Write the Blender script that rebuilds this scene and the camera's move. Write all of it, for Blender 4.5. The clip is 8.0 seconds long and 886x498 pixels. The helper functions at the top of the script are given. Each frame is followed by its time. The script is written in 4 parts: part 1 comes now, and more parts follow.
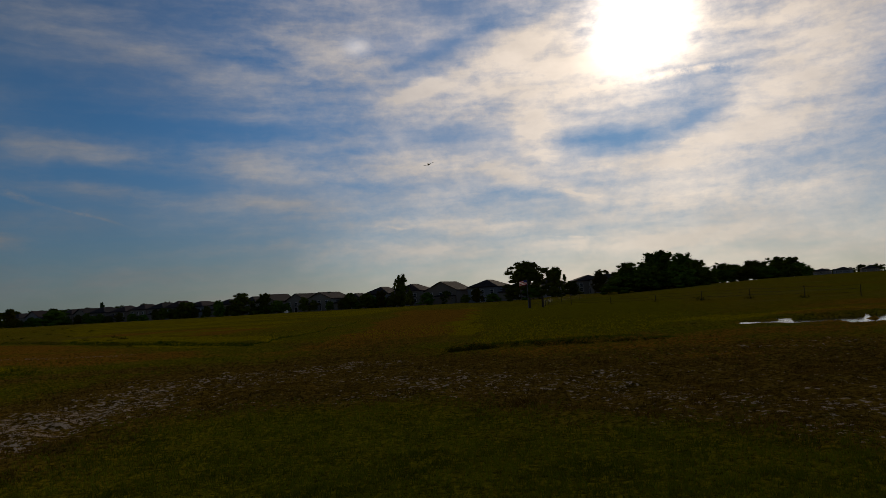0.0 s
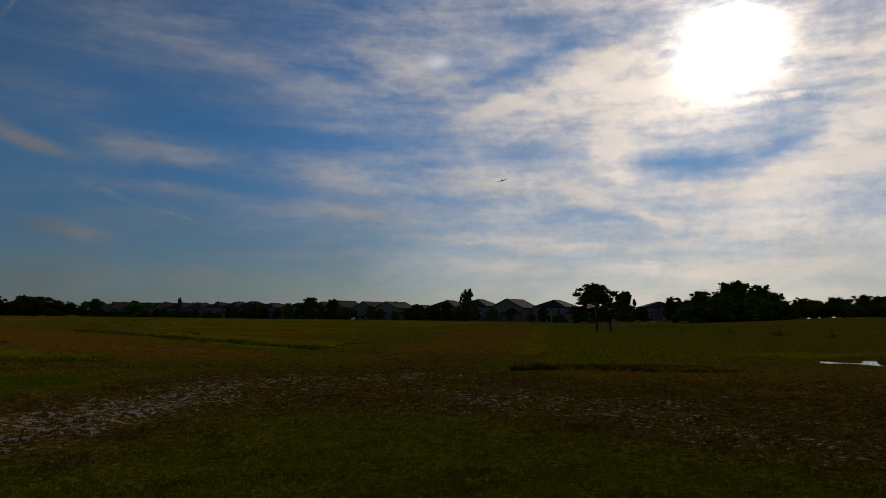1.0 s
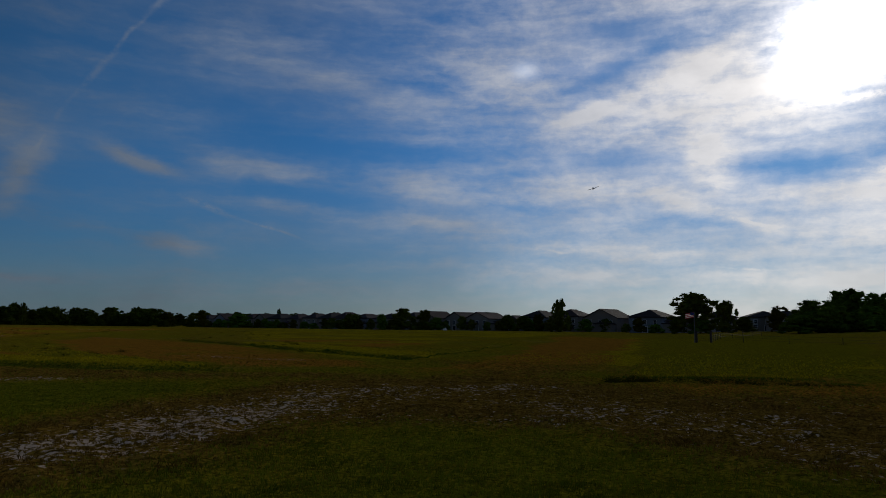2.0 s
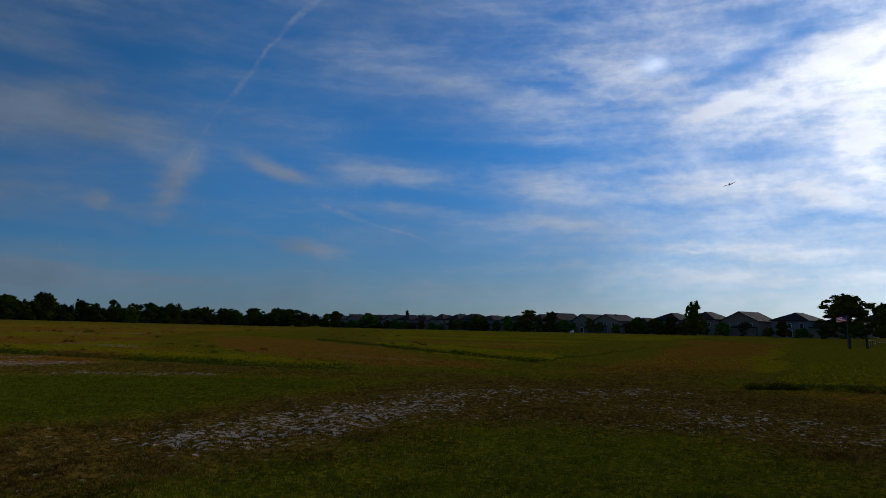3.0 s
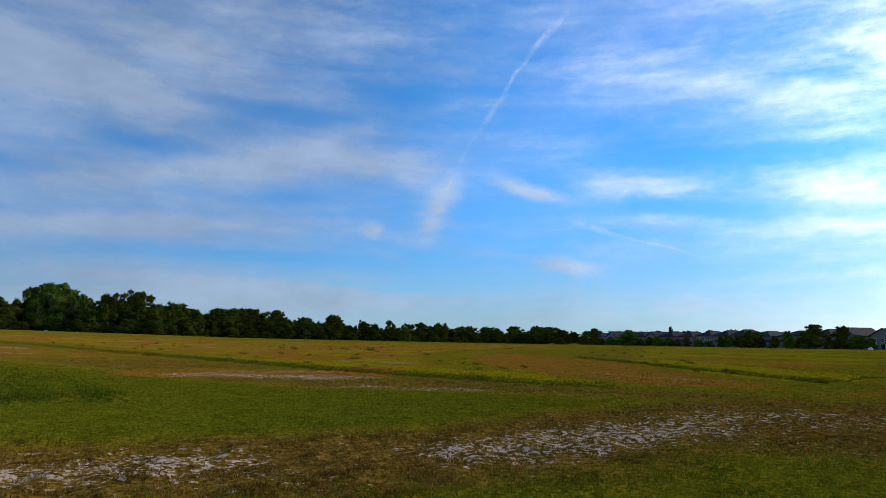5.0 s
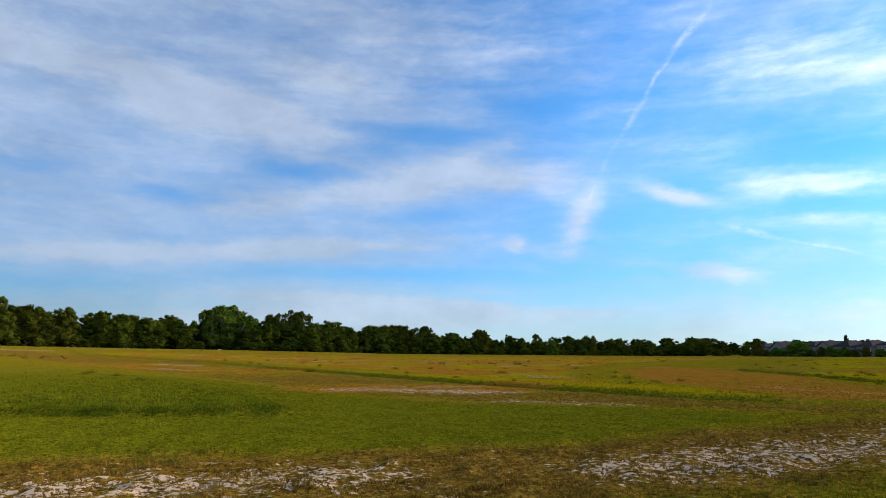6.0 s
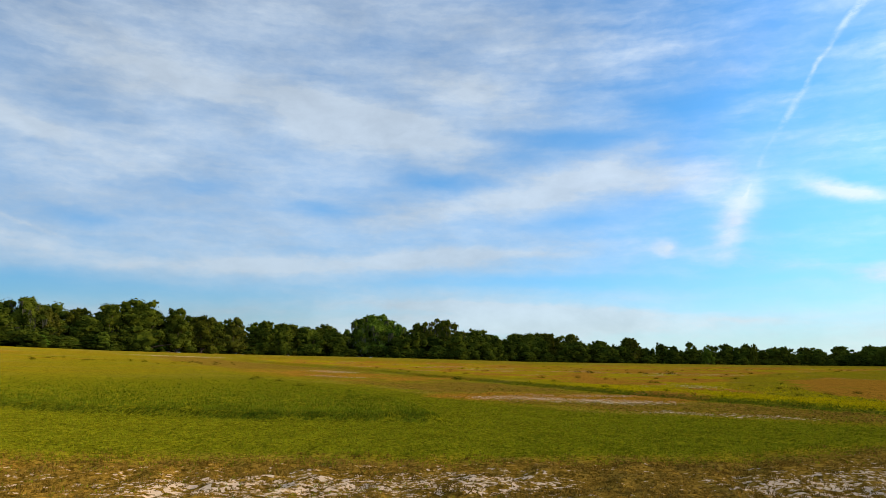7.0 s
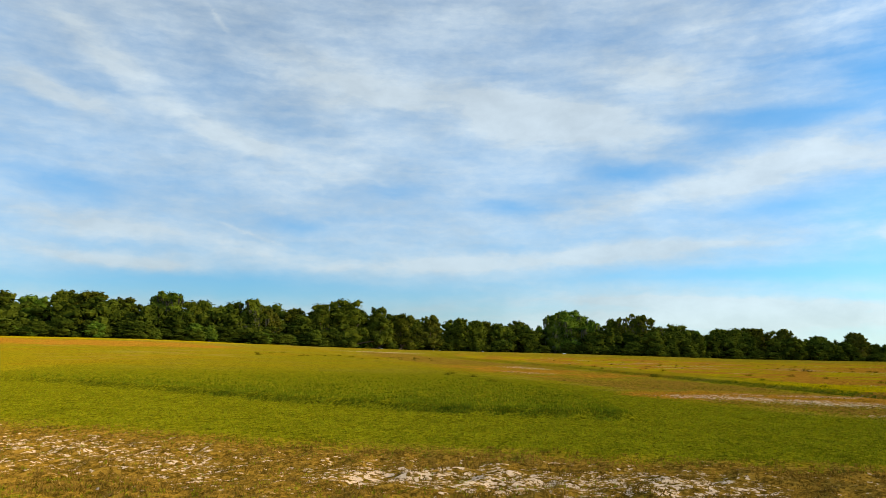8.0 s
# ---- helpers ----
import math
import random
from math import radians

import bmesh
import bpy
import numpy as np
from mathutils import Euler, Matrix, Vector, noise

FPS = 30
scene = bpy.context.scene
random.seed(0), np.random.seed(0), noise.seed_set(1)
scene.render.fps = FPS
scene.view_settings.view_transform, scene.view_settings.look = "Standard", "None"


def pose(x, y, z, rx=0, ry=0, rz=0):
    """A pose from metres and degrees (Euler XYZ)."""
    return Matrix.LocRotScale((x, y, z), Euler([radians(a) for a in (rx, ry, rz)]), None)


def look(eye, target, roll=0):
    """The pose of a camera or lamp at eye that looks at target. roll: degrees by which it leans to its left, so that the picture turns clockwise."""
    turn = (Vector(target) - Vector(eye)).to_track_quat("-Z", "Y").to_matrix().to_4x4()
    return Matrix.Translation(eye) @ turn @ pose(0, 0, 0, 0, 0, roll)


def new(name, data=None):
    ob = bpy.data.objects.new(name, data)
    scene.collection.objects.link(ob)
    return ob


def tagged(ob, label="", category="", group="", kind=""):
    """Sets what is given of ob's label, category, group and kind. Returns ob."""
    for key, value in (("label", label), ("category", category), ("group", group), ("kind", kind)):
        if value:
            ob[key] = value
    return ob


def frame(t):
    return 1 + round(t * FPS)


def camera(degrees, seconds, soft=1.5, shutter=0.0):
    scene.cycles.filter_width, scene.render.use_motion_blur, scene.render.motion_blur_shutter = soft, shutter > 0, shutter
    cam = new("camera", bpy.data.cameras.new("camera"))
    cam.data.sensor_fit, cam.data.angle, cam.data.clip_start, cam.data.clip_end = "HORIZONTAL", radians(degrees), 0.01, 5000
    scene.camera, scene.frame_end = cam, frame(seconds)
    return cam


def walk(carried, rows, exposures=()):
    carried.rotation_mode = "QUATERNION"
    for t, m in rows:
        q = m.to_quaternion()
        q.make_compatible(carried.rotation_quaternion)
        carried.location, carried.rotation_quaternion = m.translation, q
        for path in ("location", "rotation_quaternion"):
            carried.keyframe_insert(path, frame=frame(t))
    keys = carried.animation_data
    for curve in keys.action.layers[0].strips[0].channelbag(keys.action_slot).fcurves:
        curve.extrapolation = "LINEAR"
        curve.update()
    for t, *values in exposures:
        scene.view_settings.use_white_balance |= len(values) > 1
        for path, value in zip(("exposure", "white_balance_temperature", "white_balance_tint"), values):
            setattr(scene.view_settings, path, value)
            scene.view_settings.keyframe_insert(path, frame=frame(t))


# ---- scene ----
cam = camera(64.2, 8.0, soft=0.8)
PATH = [
    (0.0, pose(0, 0, 1.6, 93.93, 2.96, 0.00)),
    (0.5, pose(0, 0, 1.6, 93.98, -1.20, 3.47)),
    (1.0, pose(0, 0, 1.6, 95.25, -0.81, 5.29)),
    (1.2, pose(0, 0, 1.6, 95.42, -0.52, 6.25)),
    (2.3, pose(0, 0, 1.6, 95.97, -1.06, 15.47)),
    (2.5, pose(0, 0, 1.6, 95.64, -1.19, 17.36)),
    (3.0, pose(0, 0, 1.6, 95.96, -1.18, 22.80)),
    (3.5, pose(0, 0, 1.6, 96.09, -0.74, 28.16)),
    (4.0, pose(0, 0, 1.6, 96.33, -1.17, 33.51)),
    (4.2, pose(0, 0, 1.6, 96.27, -1.00, 35.68)),
    (5.3, pose(0, 0, 1.6, 97.52, -0.57, 46.92)),
    (5.5, pose(0, 0, 1.6, 97.83, -0.34, 49.57)),
    (6.0, pose(0, 0, 1.6, 98.09, 0.10, 55.21)),
    (6.5, pose(0, 0, 1.6, 98.17, -0.41, 60.86)),
    (7.0, pose(0, 0, 1.6, 98.73, -0.12, 66.85)),
    (7.5, pose(0.01, 0.02, 1.6, 97.99, -1.15, 73.72)),
    (8.0, pose(0.06, 0.12, 1.6, 98.39, -0.27, 82.27)),
]
# seconds, stops, kelvin, tint: the clip's camera opens up and turns warmer as the sun leaves its view
EXPOSURES = [(0.0, -2.12, 7450, 13), (1.2, -2.14, 6900, 12), (2.5, -1.98, 5700, 9), (3.5, -1.28, 5550, 9), (4.2, -0.8, 5600, 9),
             (5.5, 0.18, 6150, 12), (6.5, 0.44, 6750, 10), (8.0, 0.72, 7500, 4)]
walk(cam, PATH, EXPOSURES)

# ---- sun, sky and clouds ----
SUN_AZ, SUN_EL = -17.0, 20.4          # degrees, azimuth counted to the left of +y
to_sun = Vector((-math.sin(radians(SUN_AZ)) * math.cos(radians(SUN_EL)),
                 math.cos(radians(SUN_AZ)) * math.cos(radians(SUN_EL)),
                 math.sin(radians(SUN_EL))))
sun = new("sun", bpy.data.lights.new("sun", "SUN"))
sun.data.energy, sun.data.angle, sun.data.color = 3.3, radians(0.6), (1.0, 0.86, 0.66)
sun.matrix_world = look((0, 0, 60), Vector((0, 0, 60)) - to_sun)

world = bpy.data.worlds.new("sky")
scene.world = world
world.use_nodes = True
wt = world.node_tree
wt.nodes.clear()


class Nodes:
    """Short hand for wiring one node tree."""

    def __init__(self, tree):
        self.tree = tree

    def add(self, kind):
        return self.tree.nodes.new("ShaderNode" + kind)

    def put(self, socket, value):
        if isinstance(value, bpy.types.NodeSocket):
            self.tree.links.new(value, socket)
        else:
            socket.default_value = value

    def math(self, op, a, b=0.0, c=0.0, clamp=False):
        n = self.add("Math")
        n.operation, n.use_clamp = op, clamp
        for s, v in zip(n.inputs, (a, b, c)):
            self.put(s, v)
        return n.outputs[0]

    def vec(self, op, a, b=(0, 0, 0), out=0):
        n = self.add("VectorMath")
        n.operation = op
        self.put(n.inputs[0], a)
        if op == "SCALE":
            self.put(n.inputs["Scale"], b)
        elif op not in ("LENGTH", "NORMALIZE"):
            self.put(n.inputs[1], b)
        return n.outputs["Value" if op in ("LENGTH", "DOT_PRODUCT") else "Vector"]

    def mix(self, fac, a, b, blend="MIX"):
        n = self.add("Mix")
        n.data_type, n.blend_type = "RGBA", blend
        self.put(n.inputs[0], fac)
        self.put(n.inputs[6], a)
        self.put(n.inputs[7], b)
        return n.outputs[2]

    def smooth(self, value, lo, hi, to_lo=0.0, to_hi=1.0):
        n = self.add("MapRange")
        n.interpolation_type = "SMOOTHSTEP"
        for s, v in zip(n.inputs[:5], (value, lo, hi, to_lo, to_hi)):
            self.put(s, v)
        return n.outputs[0]

    def noise(self, vector, scale, detail=4.0, rough=0.55, distort=0.0):
        n = self.add("TexNoise")
        self.put(n.inputs["Vector"], vector)
        for key, v in (("Scale", scale), ("Detail", detail), ("Roughness", rough), ("Distortion", distort)):
            self.put(n.inputs[key], v)
        return n

    def mapping(self, vector, loc=(0, 0, 0), rot=(0, 0, 0), scale=(1, 1, 1), kind="POINT"):
        n = self.add("Mapping")
        n.vector_type = kind
        for s, v in zip(n.inputs, (vector, loc, rot, scale)):
            self.put(s, v)
        return n.outputs[0]


W = Nodes(wt)
way = W.vec("NORMALIZE", W.add("TexCoord").outputs["Generated"])
sx = W.add("SeparateXYZ")
W.put(sx.inputs[0], way)
az_deg = W.math("MULTIPLY", W.math("ARCTAN2", W.math("MULTIPLY", sx.outputs[0], -1.0), sx.outputs[1]), 57.2958)
el_deg = W.math("MULTIPLY", W.math("ARCSINE", sx.outputs[2]), 57.2958)
cb = W.add("CombineXYZ")
W.put(cb.inputs[0], az_deg)
W.put(cb.inputs[1], el_deg)
flat = cb.outputs[0]                       # (azimuth, elevation) in degrees

# wind-drawn warp of the cloud field, coarse and fine
warp1 = W.vec("SUBTRACT", W.noise(W.mapping(flat, scale=(0.5, 1, 1)), 0.16, 3.0).outputs["Color"], (0.5, 0.5, 0.5))
warp2 = W.vec("SUBTRACT", W.noise(W.mapping(flat, scale=(0.6, 1, 1)), 0.7, 3.0, 0.55).outputs["Color"], (0.5, 0.5, 0.5))
bent = W.vec("ADD", flat, W.vec("ADD", W.vec("MULTIPLY", warp1, (2.4, 0.8, 0)), W.vec("MULTIPLY", warp2, (1.1, 0.8, 0))))
fine = W.vec("ADD", flat, W.vec("MULTIPLY", warp2, (0.7, 0.5, 0)))
fibre = W.noise(W.mapping(bent, rot=(0, 0, radians(-4)), scale=(0.26, 1.0, 1)), 0.38, 5.0, 0.52).outputs["Fac"]
puff = W.noise(W.mapping(bent, scale=(0.5, 1.0, 1)), 0.22, 6.0, 0.6).outputs["Fac"]
veil = W.noise(W.mapping(bent, rot=(0, 0, radians(-6)), scale=(0.3, 1.0, 1)), 0.13, 4.0, 0.5).outputs["Fac"]

thread = W.noise(W.mapping(fine, rot=(0, 0, radians(-7)), scale=(0.35, 1.0, 1)), 1.5, 5.0, 0.6).outputs["Fac"]
drawn = W.noise(W.mapping(bent, rot=(0, 0, radians(-6)), scale=(0.13, 1.0, 1)), 0.7, 4.0, 0.5).outputs["Fac"]
comb = W.noise(W.mapping(fine, rot=(0, 0, radians(5)), scale=(0.15, 1.0, 1)), 1.6, 4.0, 0.55).outputs["Fac"]
curdle = W.noise(W.mapping(fine, scale=(0.7, 1.0, 1)), 1.1, 6.0, 0.68).outputs["Fac"]

# the third component of each field gathers the density of its clouds
soft_field, thin_field = bent, fine


def cloud(az, el, half_length, half_width, lean, density, crisp=False):
    """One drawn-out cloud, or with a negative density a gap of blue: its middle, half axes and lean (degrees; + climbs to the left) in the sky."""
    global soft_field, thin_field
    field = thin_field if crisp else soft_field
    p = W.mapping(field, (az, el, 0), (0, 0, radians(lean)), (half_length, half_width, 1e9), "TEXTURE")
    up = W.add("CombineXYZ")
    W.put(up.inputs[2], W.smooth(W.vec("LENGTH", p), 0.0, 1.0, density, 0.0))
    field = W.vec("ADD", field, up.outputs[0])
    if crisp:
        thin_field = field
    else:
        soft_field = field


def streak(p, q, half_width, density, crisp=False):
    """A cloud drawn out from one point of the sky (azimuth, elevation) to another."""
    (a0, e0), (a1, e1) = p, q
    if a1 < a0:
        a0, e0, a1, e1 = a1, e1, a0, e0
    cloud((a0 + a1) / 2, (e0 + e1) / 2, math.hypot(a1 - a0, e1 - e0) * 0.64 + half_width * 0.6, half_width * (1.0 if crisp else 1.4), math.degrees(math.atan2(e1 - e0, a1 - a0)), density, crisp)


# bright altostratus round the sun: ragged upper edge, body, fall streak, blue below
streak((5.0, 15.3), (-3.1, 18.0), 0.9, 1.15)
streak((-3, 18.0), (-13, 21.4), 1.2, 1.0)
streak((4.0, 18.0), (-8, 22.6), 0.9, -0.6)
streak((2, 14.6), (-16, 18.0), 2.6, 0.6)
streak((-8, 16.5), (-26, 19.5), 3.4, 0.55)
streak((-7.4, 16), (-9.2, 9.8), 1.7, 0.7)
streak((-9.7, 12), (-19.3, 11.4), 1.2, -0.55)
streak((-19, 12), (-23.8, 13.6), 0.9, -0.55)
streak((3, 13.2), (-5, 12.6), 1.1, -0.5)
streak((3, 22.4), (-6, 22.6), 1.2, -0.6)
streak((-34, 17.5), (-20, 10.3), 2.6, 0.65)
streak((-34, 12), (-12, 9.0), 1.8, 0.6)
streak((-34, 22), (-26, 18), 2.6, 0.5)
streak((-34, 7), (-10, 6), 1.5, 0.55)
streak((-2, 4.0), (-30, 3.4), 1.0, 0.5)
# long wave and streaks over the houses
streak((9, 10.7), (-3.6, 10.6), 1.2, 0.75)
streak((-3.6, 10.6), (-8.5, 8.6), 1.0, 0.85)
streak((-8.5, 8.6), (-14, 7.0), 0.7, 0.8)
streak((34, 12.5), (20, 11.5), 1.1, 0.75)
streak((20, 11.5), (8, 10.2), 1.3, 0.75)
streak((31, 9.4), (19, 8.3), 0.9, 0.6)
streak((19, 8.3), (5, 7.3), 1.0, 0.65)
streak((9, 6.1), (-12, 5.3), 0.8, 0.65)
streak((14, 4.6), (-6, 3.4), 0.9, 0.55)
streak((34, 21.5), (14, 19), 2.8, 0.28)
streak((22, 17.2), (10, 16.2), 1.8, 0.32)
streak((14, 21), (4, 17.4), 2.8, 0.62)
streak((33, 13.9), (6, 13.7), 0.9, -0.4)
streak((30, 10.3), (16, 9.3), 0.6, -0.3)
streak((34, 17.5), (24, 15.4), 1.3, -0.25)
# the hooked cloud, its fall streak and the small ones beside it
streak((64, 12.3), (54, 13.8), 1.4, 0.6)
streak((55, 13.9), (42.2, 13.4), 1.5, 1.05)
streak((42.6, 12.8), (45.2, 7.8), 1.25, 0.95)
streak((46.6, 11.6), (42.4, 11.4), 2.2, 0.35)
streak((40.2, 12.8), (33.4, 10.9), 0.75, 1.25)
streak((48.2, 8.5), (49.8, 8.5), 0.75, 0.7)
streak((51, 8.2), (36, 6.2), 0.8, 0.55)
streak((37, 6.1), (30.2, 5.2), 0.75, 0.95)
streak((44, 22), (36, 15), 2.4, 0.18)
# veil and bands high over the woods
streak((80, 19.2), (72, 18.0), 2.2, 0.55)
streak((74, 18.6), (63, 16.0), 1.9, 0.7)
streak((62, 24.4), (44, 23.4), 2.6, 0.4)
streak((84, 7.2), (60, 8.2), 0.9, 0.55)
streak((114, 24.4), (104, 17.9), 1.3, 0.6)
streak((104.5, 18.0), (95.0, 15.4), 1.0, 0.55)
streak((117, 19.9), (107, 16.8), 0.9, 0.6)
streak((99, 22.6), (84, 20.4), 2.2, 0.75)
streak((87, 20.8), (66, 17.4), 2.2, 0.85)
streak((71, 22.8), (57, 19.0), 2.0, 0.5)
streak((116, 9.8), (103, 8.6), 1.1, 0.8)
streak((105, 8.9), (87, 6.6), 0.9, 0.45)
streak((116, 7.6), (99.5, 6.0), 0.65, 0.75)
streak((48, 16.4), (61.5, 12.8), 1.4, 0.65)
streak((61, 12.9), (74, 10.7), 1.1, 0.6)
streak((50, 8.9), (73, 7.8), 0.8, 0.5)
streak((90, 6.9), (75, 7.4), 0.8, 0.45)
streak((104, 13.2), (84, 15.2), 2.2, 0.3)
streak((90, 12.6), (83, 13.0), 0.9, -0.35)
streak((81, 12.2), (73, 11.5), 0.8, -0.55)
streak((72, 14.7), (62, 13.9), 0.9, -0.65)
streak((63, 17.6), (51, 17.2), 1.0, -0.6)
streak((115, 12.3), (107, 12.0), 1.3, -0.45)
streak((98, 10.4), (91, 9.6), 0.7, -0.4)
streak((118, 5.0), (76, 5.2), 1.5, -1.0)
streak((74, 6.2), (46, 5.6), 0.8, -0.6)
streak((60, 10.6), (52, 11.2), 0.8, -0.5)
streak((52, 19.8), (44, 18.8), 1.1, -0.4)
# pale bank low over the woods
streak((73, 4.6), (60, 3.7), 0.6, 0.55)
streak((70, 3.0), (40, 2.6), 1.0, 0.85)
streak((74, 4.3), (48, 3.5), 0.45, 0.5)
streak((40, 2.6), (12, 2.4), 1.3, 0.32)
# condensation trails
streak((33.3, 25.4), (36.8, 22.1), 0.42, 0.36, True)
streak((36.6, 22.2), (38.7, 19.4), 0.28, 0.36, True)
streak((38.2, 19.9), (41.0, 16.0), 0.42, 0.28, True)
streak((41.0, 16.2), (42.6, 13.4), 0.28, 0.14, True)
streak((42.8, 12.8), (43.6, 11.2), 0.22, 0.40, True)
streak((43.4, 11.4), (44.6, 8.6), 0.70, 0.22, True)
streak((48.5, 8.7), (49.2, 8.4), 0.35, 0.30, True)
streak((38.4, 12.3), (34.4, 11.2), 0.30, 0.30, True)
streak((35.6, 5.9), (31.4, 5.4), 0.35, 0.25, True)
streak((33.4, 9.4), (29.2, 7.9), 0.42, 0.55, True)
streak((29.4, 8.0), (24.0, 6.5), 0.20, 0.42, True)
streak((-10.6, 15.5), (-16, 16.0), 0.40, 0.35, True)
streak((-15.6, 16.1), (-25, 16.1), 0.45, 0.40, True)
streak((-8.6, 8.5), (-13.2, 7.2), 0.22, 0.40, True)
streak((-18, 11.0), (-21, 11.0), 0.30, 0.35, True)
streak((2.4, 5.7), (6.0, 6.2), 0.15, 0.35, True)
streak((-8.4, 4.5), (-12.8, 4.2), 0.14, 0.35, True)
streak((101, 10.2), (94, 8.0), 0.30, 0.22, True)
streak((102.4, 26.4), (99.8, 24.0), 0.40, 0.22, True)
streak((98.6, 16.8), (96.0, 15.6), 0.30, 0.20, True)

soft_split, thin_split = W.add("SeparateXYZ"), W.add("SeparateXYZ")
W.put(soft_split.inputs[0], soft_field)
W.put(thin_split.inputs[0], thin_field)
soft_sum, thin_sum = soft_split.outputs[2], thin_split.outputs[2]


def grain_of(field, gain):
    return W.math("MULTIPLY", W.math("SUBTRACT", field, 0.5), gain)


ragged = W.math("ADD", W.math("ADD", grain_of(fibre, 1.3), grain_of(puff, 0.8)), W.math("ADD", grain_of(thread, 0.4), W.math("ADD", grain_of(drawn, 1.5), grain_of(comb, 0.5))))
ragged = W.math("ADD", ragged, W.math("MULTIPLY", grain_of(curdle, 1.1), W.smooth(az_deg, 22.0, 2.0, 0.35, 1.0)))
base = W.math("ADD", W.smooth(az_deg, 42.0, 66.0, 0.26, 0.92), W.smooth(az_deg, 24.0, -4.0, 0.0, 0.5))
lot = W.math("ADD", W.math("ADD", W.math("MULTIPLY", soft_sum, 0.92), base), W.math("MULTIPLY", W.math("MULTIPLY", ragged, W.smooth(az_deg, 30.0, 70.0, 1.0, 0.7)), W.smooth(soft_sum, -0.3, 0.5, 0.55, 1.0)))
cover = W.smooth(lot, -0.10, 1.8, 0.0, 0.98)
cover = W.math("MULTIPLY", cover, W.smooth(thread, 0.25, 0.75, 0.90, 1.06))
cover = W.math("ADD", cover, W.math("MULTIPLY", W.smooth(veil, 0.35, 0.8), 0.22))
cover = W.math("ADD", cover, W.math("MULTIPLY", thin_sum, W.smooth(curdle, 0.32, 0.62, 0.15, 1.05)))
cover = W.math("ADD", cover, W.math("MULTIPLY", W.smooth(el_deg, 6.0, 0.5, 0.0, 0.40), W.math("MULTIPLY", W.smooth(az_deg, 0.0, 40.0, 0.5, 1.0), W.smooth(az_deg, 70.0, 84.0, 1.0, 0.25))))
cover = W.math("MAXIMUM", W.math("MINIMUM", cover, 0.94), 0.0)

near_sun = W.math("MAXIMUM", W.vec("DOT_PRODUCT", way, tuple(to_sun)), 0.0)
glow = W.math("ADD", W.math("MULTIPLY", W.math("POWER", near_sun, 900.0), 150.0),
              W.math("ADD", W.math("MULTIPLY", W.math("POWER", near_sun, 120.0), 6.0),
                     W.math("ADD", W.math("MULTIPLY", W.math("POWER", near_sun, 16.0), 8.0), W.math("MULTIPLY", W.math("POWER", near_sun, 4.0), 11.5))))
shine = W.math("MULTIPLY", W.math("ADD", W.math("MULTIPLY", glow, 1.75), 5.2), W.smooth(puff, 0.25, 0.75, 0.84, 1.14))
cloud_col = W.vec("SCALE", W.mix(W.math("POWER", near_sun, 3.5), (0.72, 0.84, 1.01, 1), (1.0, 0.89, 0.76, 1)), shine)

sky = W.add("TexSky")
sky.sky_type, sky.sun_disc = "NISHITA", False
sky.sun_elevation, sky.sun_rotation = radians(SUN_EL), radians(-SUN_AZ)
sky.altitude, sky.air_density, sky.dust_density, sky.ozone_density = 20.0, 1.0, 0.1, 4.0
open_sky = W.mix(1.0, sky.outputs[0], W.mix(W.smooth(el_deg, 2.0, 20.0), W.mix(W.smooth(az_deg, 8.0, 36.0), (0.54, 0.70, 0.92, 1), (0.42, 0.72, 1.02, 1)), W.mix(W.smooth(az_deg, 18.0, 45.0), (0.35, 0.80, 1.13, 1), (0.40, 0.82, 1.06, 1))), "MULTIPLY")
open_sky = W.vec("SCALE", open_sky, W.math("MULTIPLY", W.math("MULTIPLY", W.smooth(az_deg, 62.0, 38.0, 1.1, 1.72), W.smooth(az_deg, 28.0, 6.0, 1.0, 1.25)), W.math("MULTIPLY", W.smooth(az_deg, 45.0, 62.0, 1.0, 1.25), W.smooth(az_deg, 76.0, 105.0, 1.0, 0.80))))
# mock sun, 22 degrees beside the sun
dog = W.smooth(W.vec("LENGTH", W.mapping(flat, (6.1, 20.1, 0), (0, 0, 0), (2.4, 1.5, 1), "TEXTURE")), 0.0, 1.0, 1.0, 0.0)
dog = W.math("MULTIPLY", W.math("POWER", dog, 2.2), 9.0)
tail = W.smooth(W.vec("LENGTH", W.mapping(flat, (2.0, 20.1, 0), (0, 0, 0), (6.5, 1.2, 1), "TEXTURE")), 0.0, 1.0, 2.5, 0.0)
whole = W.vec("ADD", W.vec("SCALE", open_sky, W.math("SUBTRACT", 1.0, W.math("MULTIPLY", cover, 0.82))), W.vec("SCALE", cloud_col, W.math("MULTIPLY", cover, 0.92)))
low = W.math("MULTIPLY", W.smooth(el_deg, 13.0, 2.0), W.math("ADD", W.math("MULTIPLY", W.smooth(az_deg, 4.0, 14.0), W.smooth(az_deg, 56.0, 34.0, 0.0, 0.9)), W.smooth(az_deg, 64.0, 84.0, 0.0, 0.8)))
whole = W.vec("SCALE", whole, W.math("SUBTRACT", 1.0, W.math("MULTIPLY", low, 0.25)))
whole = W.vec("ADD", whole, W.vec("ADD", W.vec("SCALE", (1.0, 0.98, 0.94), dog), W.vec("SCALE", (1.0, 0.85, 0.7), tail)))
bg = W.add("Background")
W.put(bg.inputs[0], whole)
bg.inputs[1].default_value = 0.1
wo = W.add("OutputWorld")
wt.links.new(bg.outputs[0], wo.inputs[0])


# ---- materials ----
def material(name):
    m = bpy.data.materials.new(name)
    m.use_nodes = True
    n = Nodes(m.node_tree)
    return m, n, m.node_tree.nodes["Principled BSDF"]


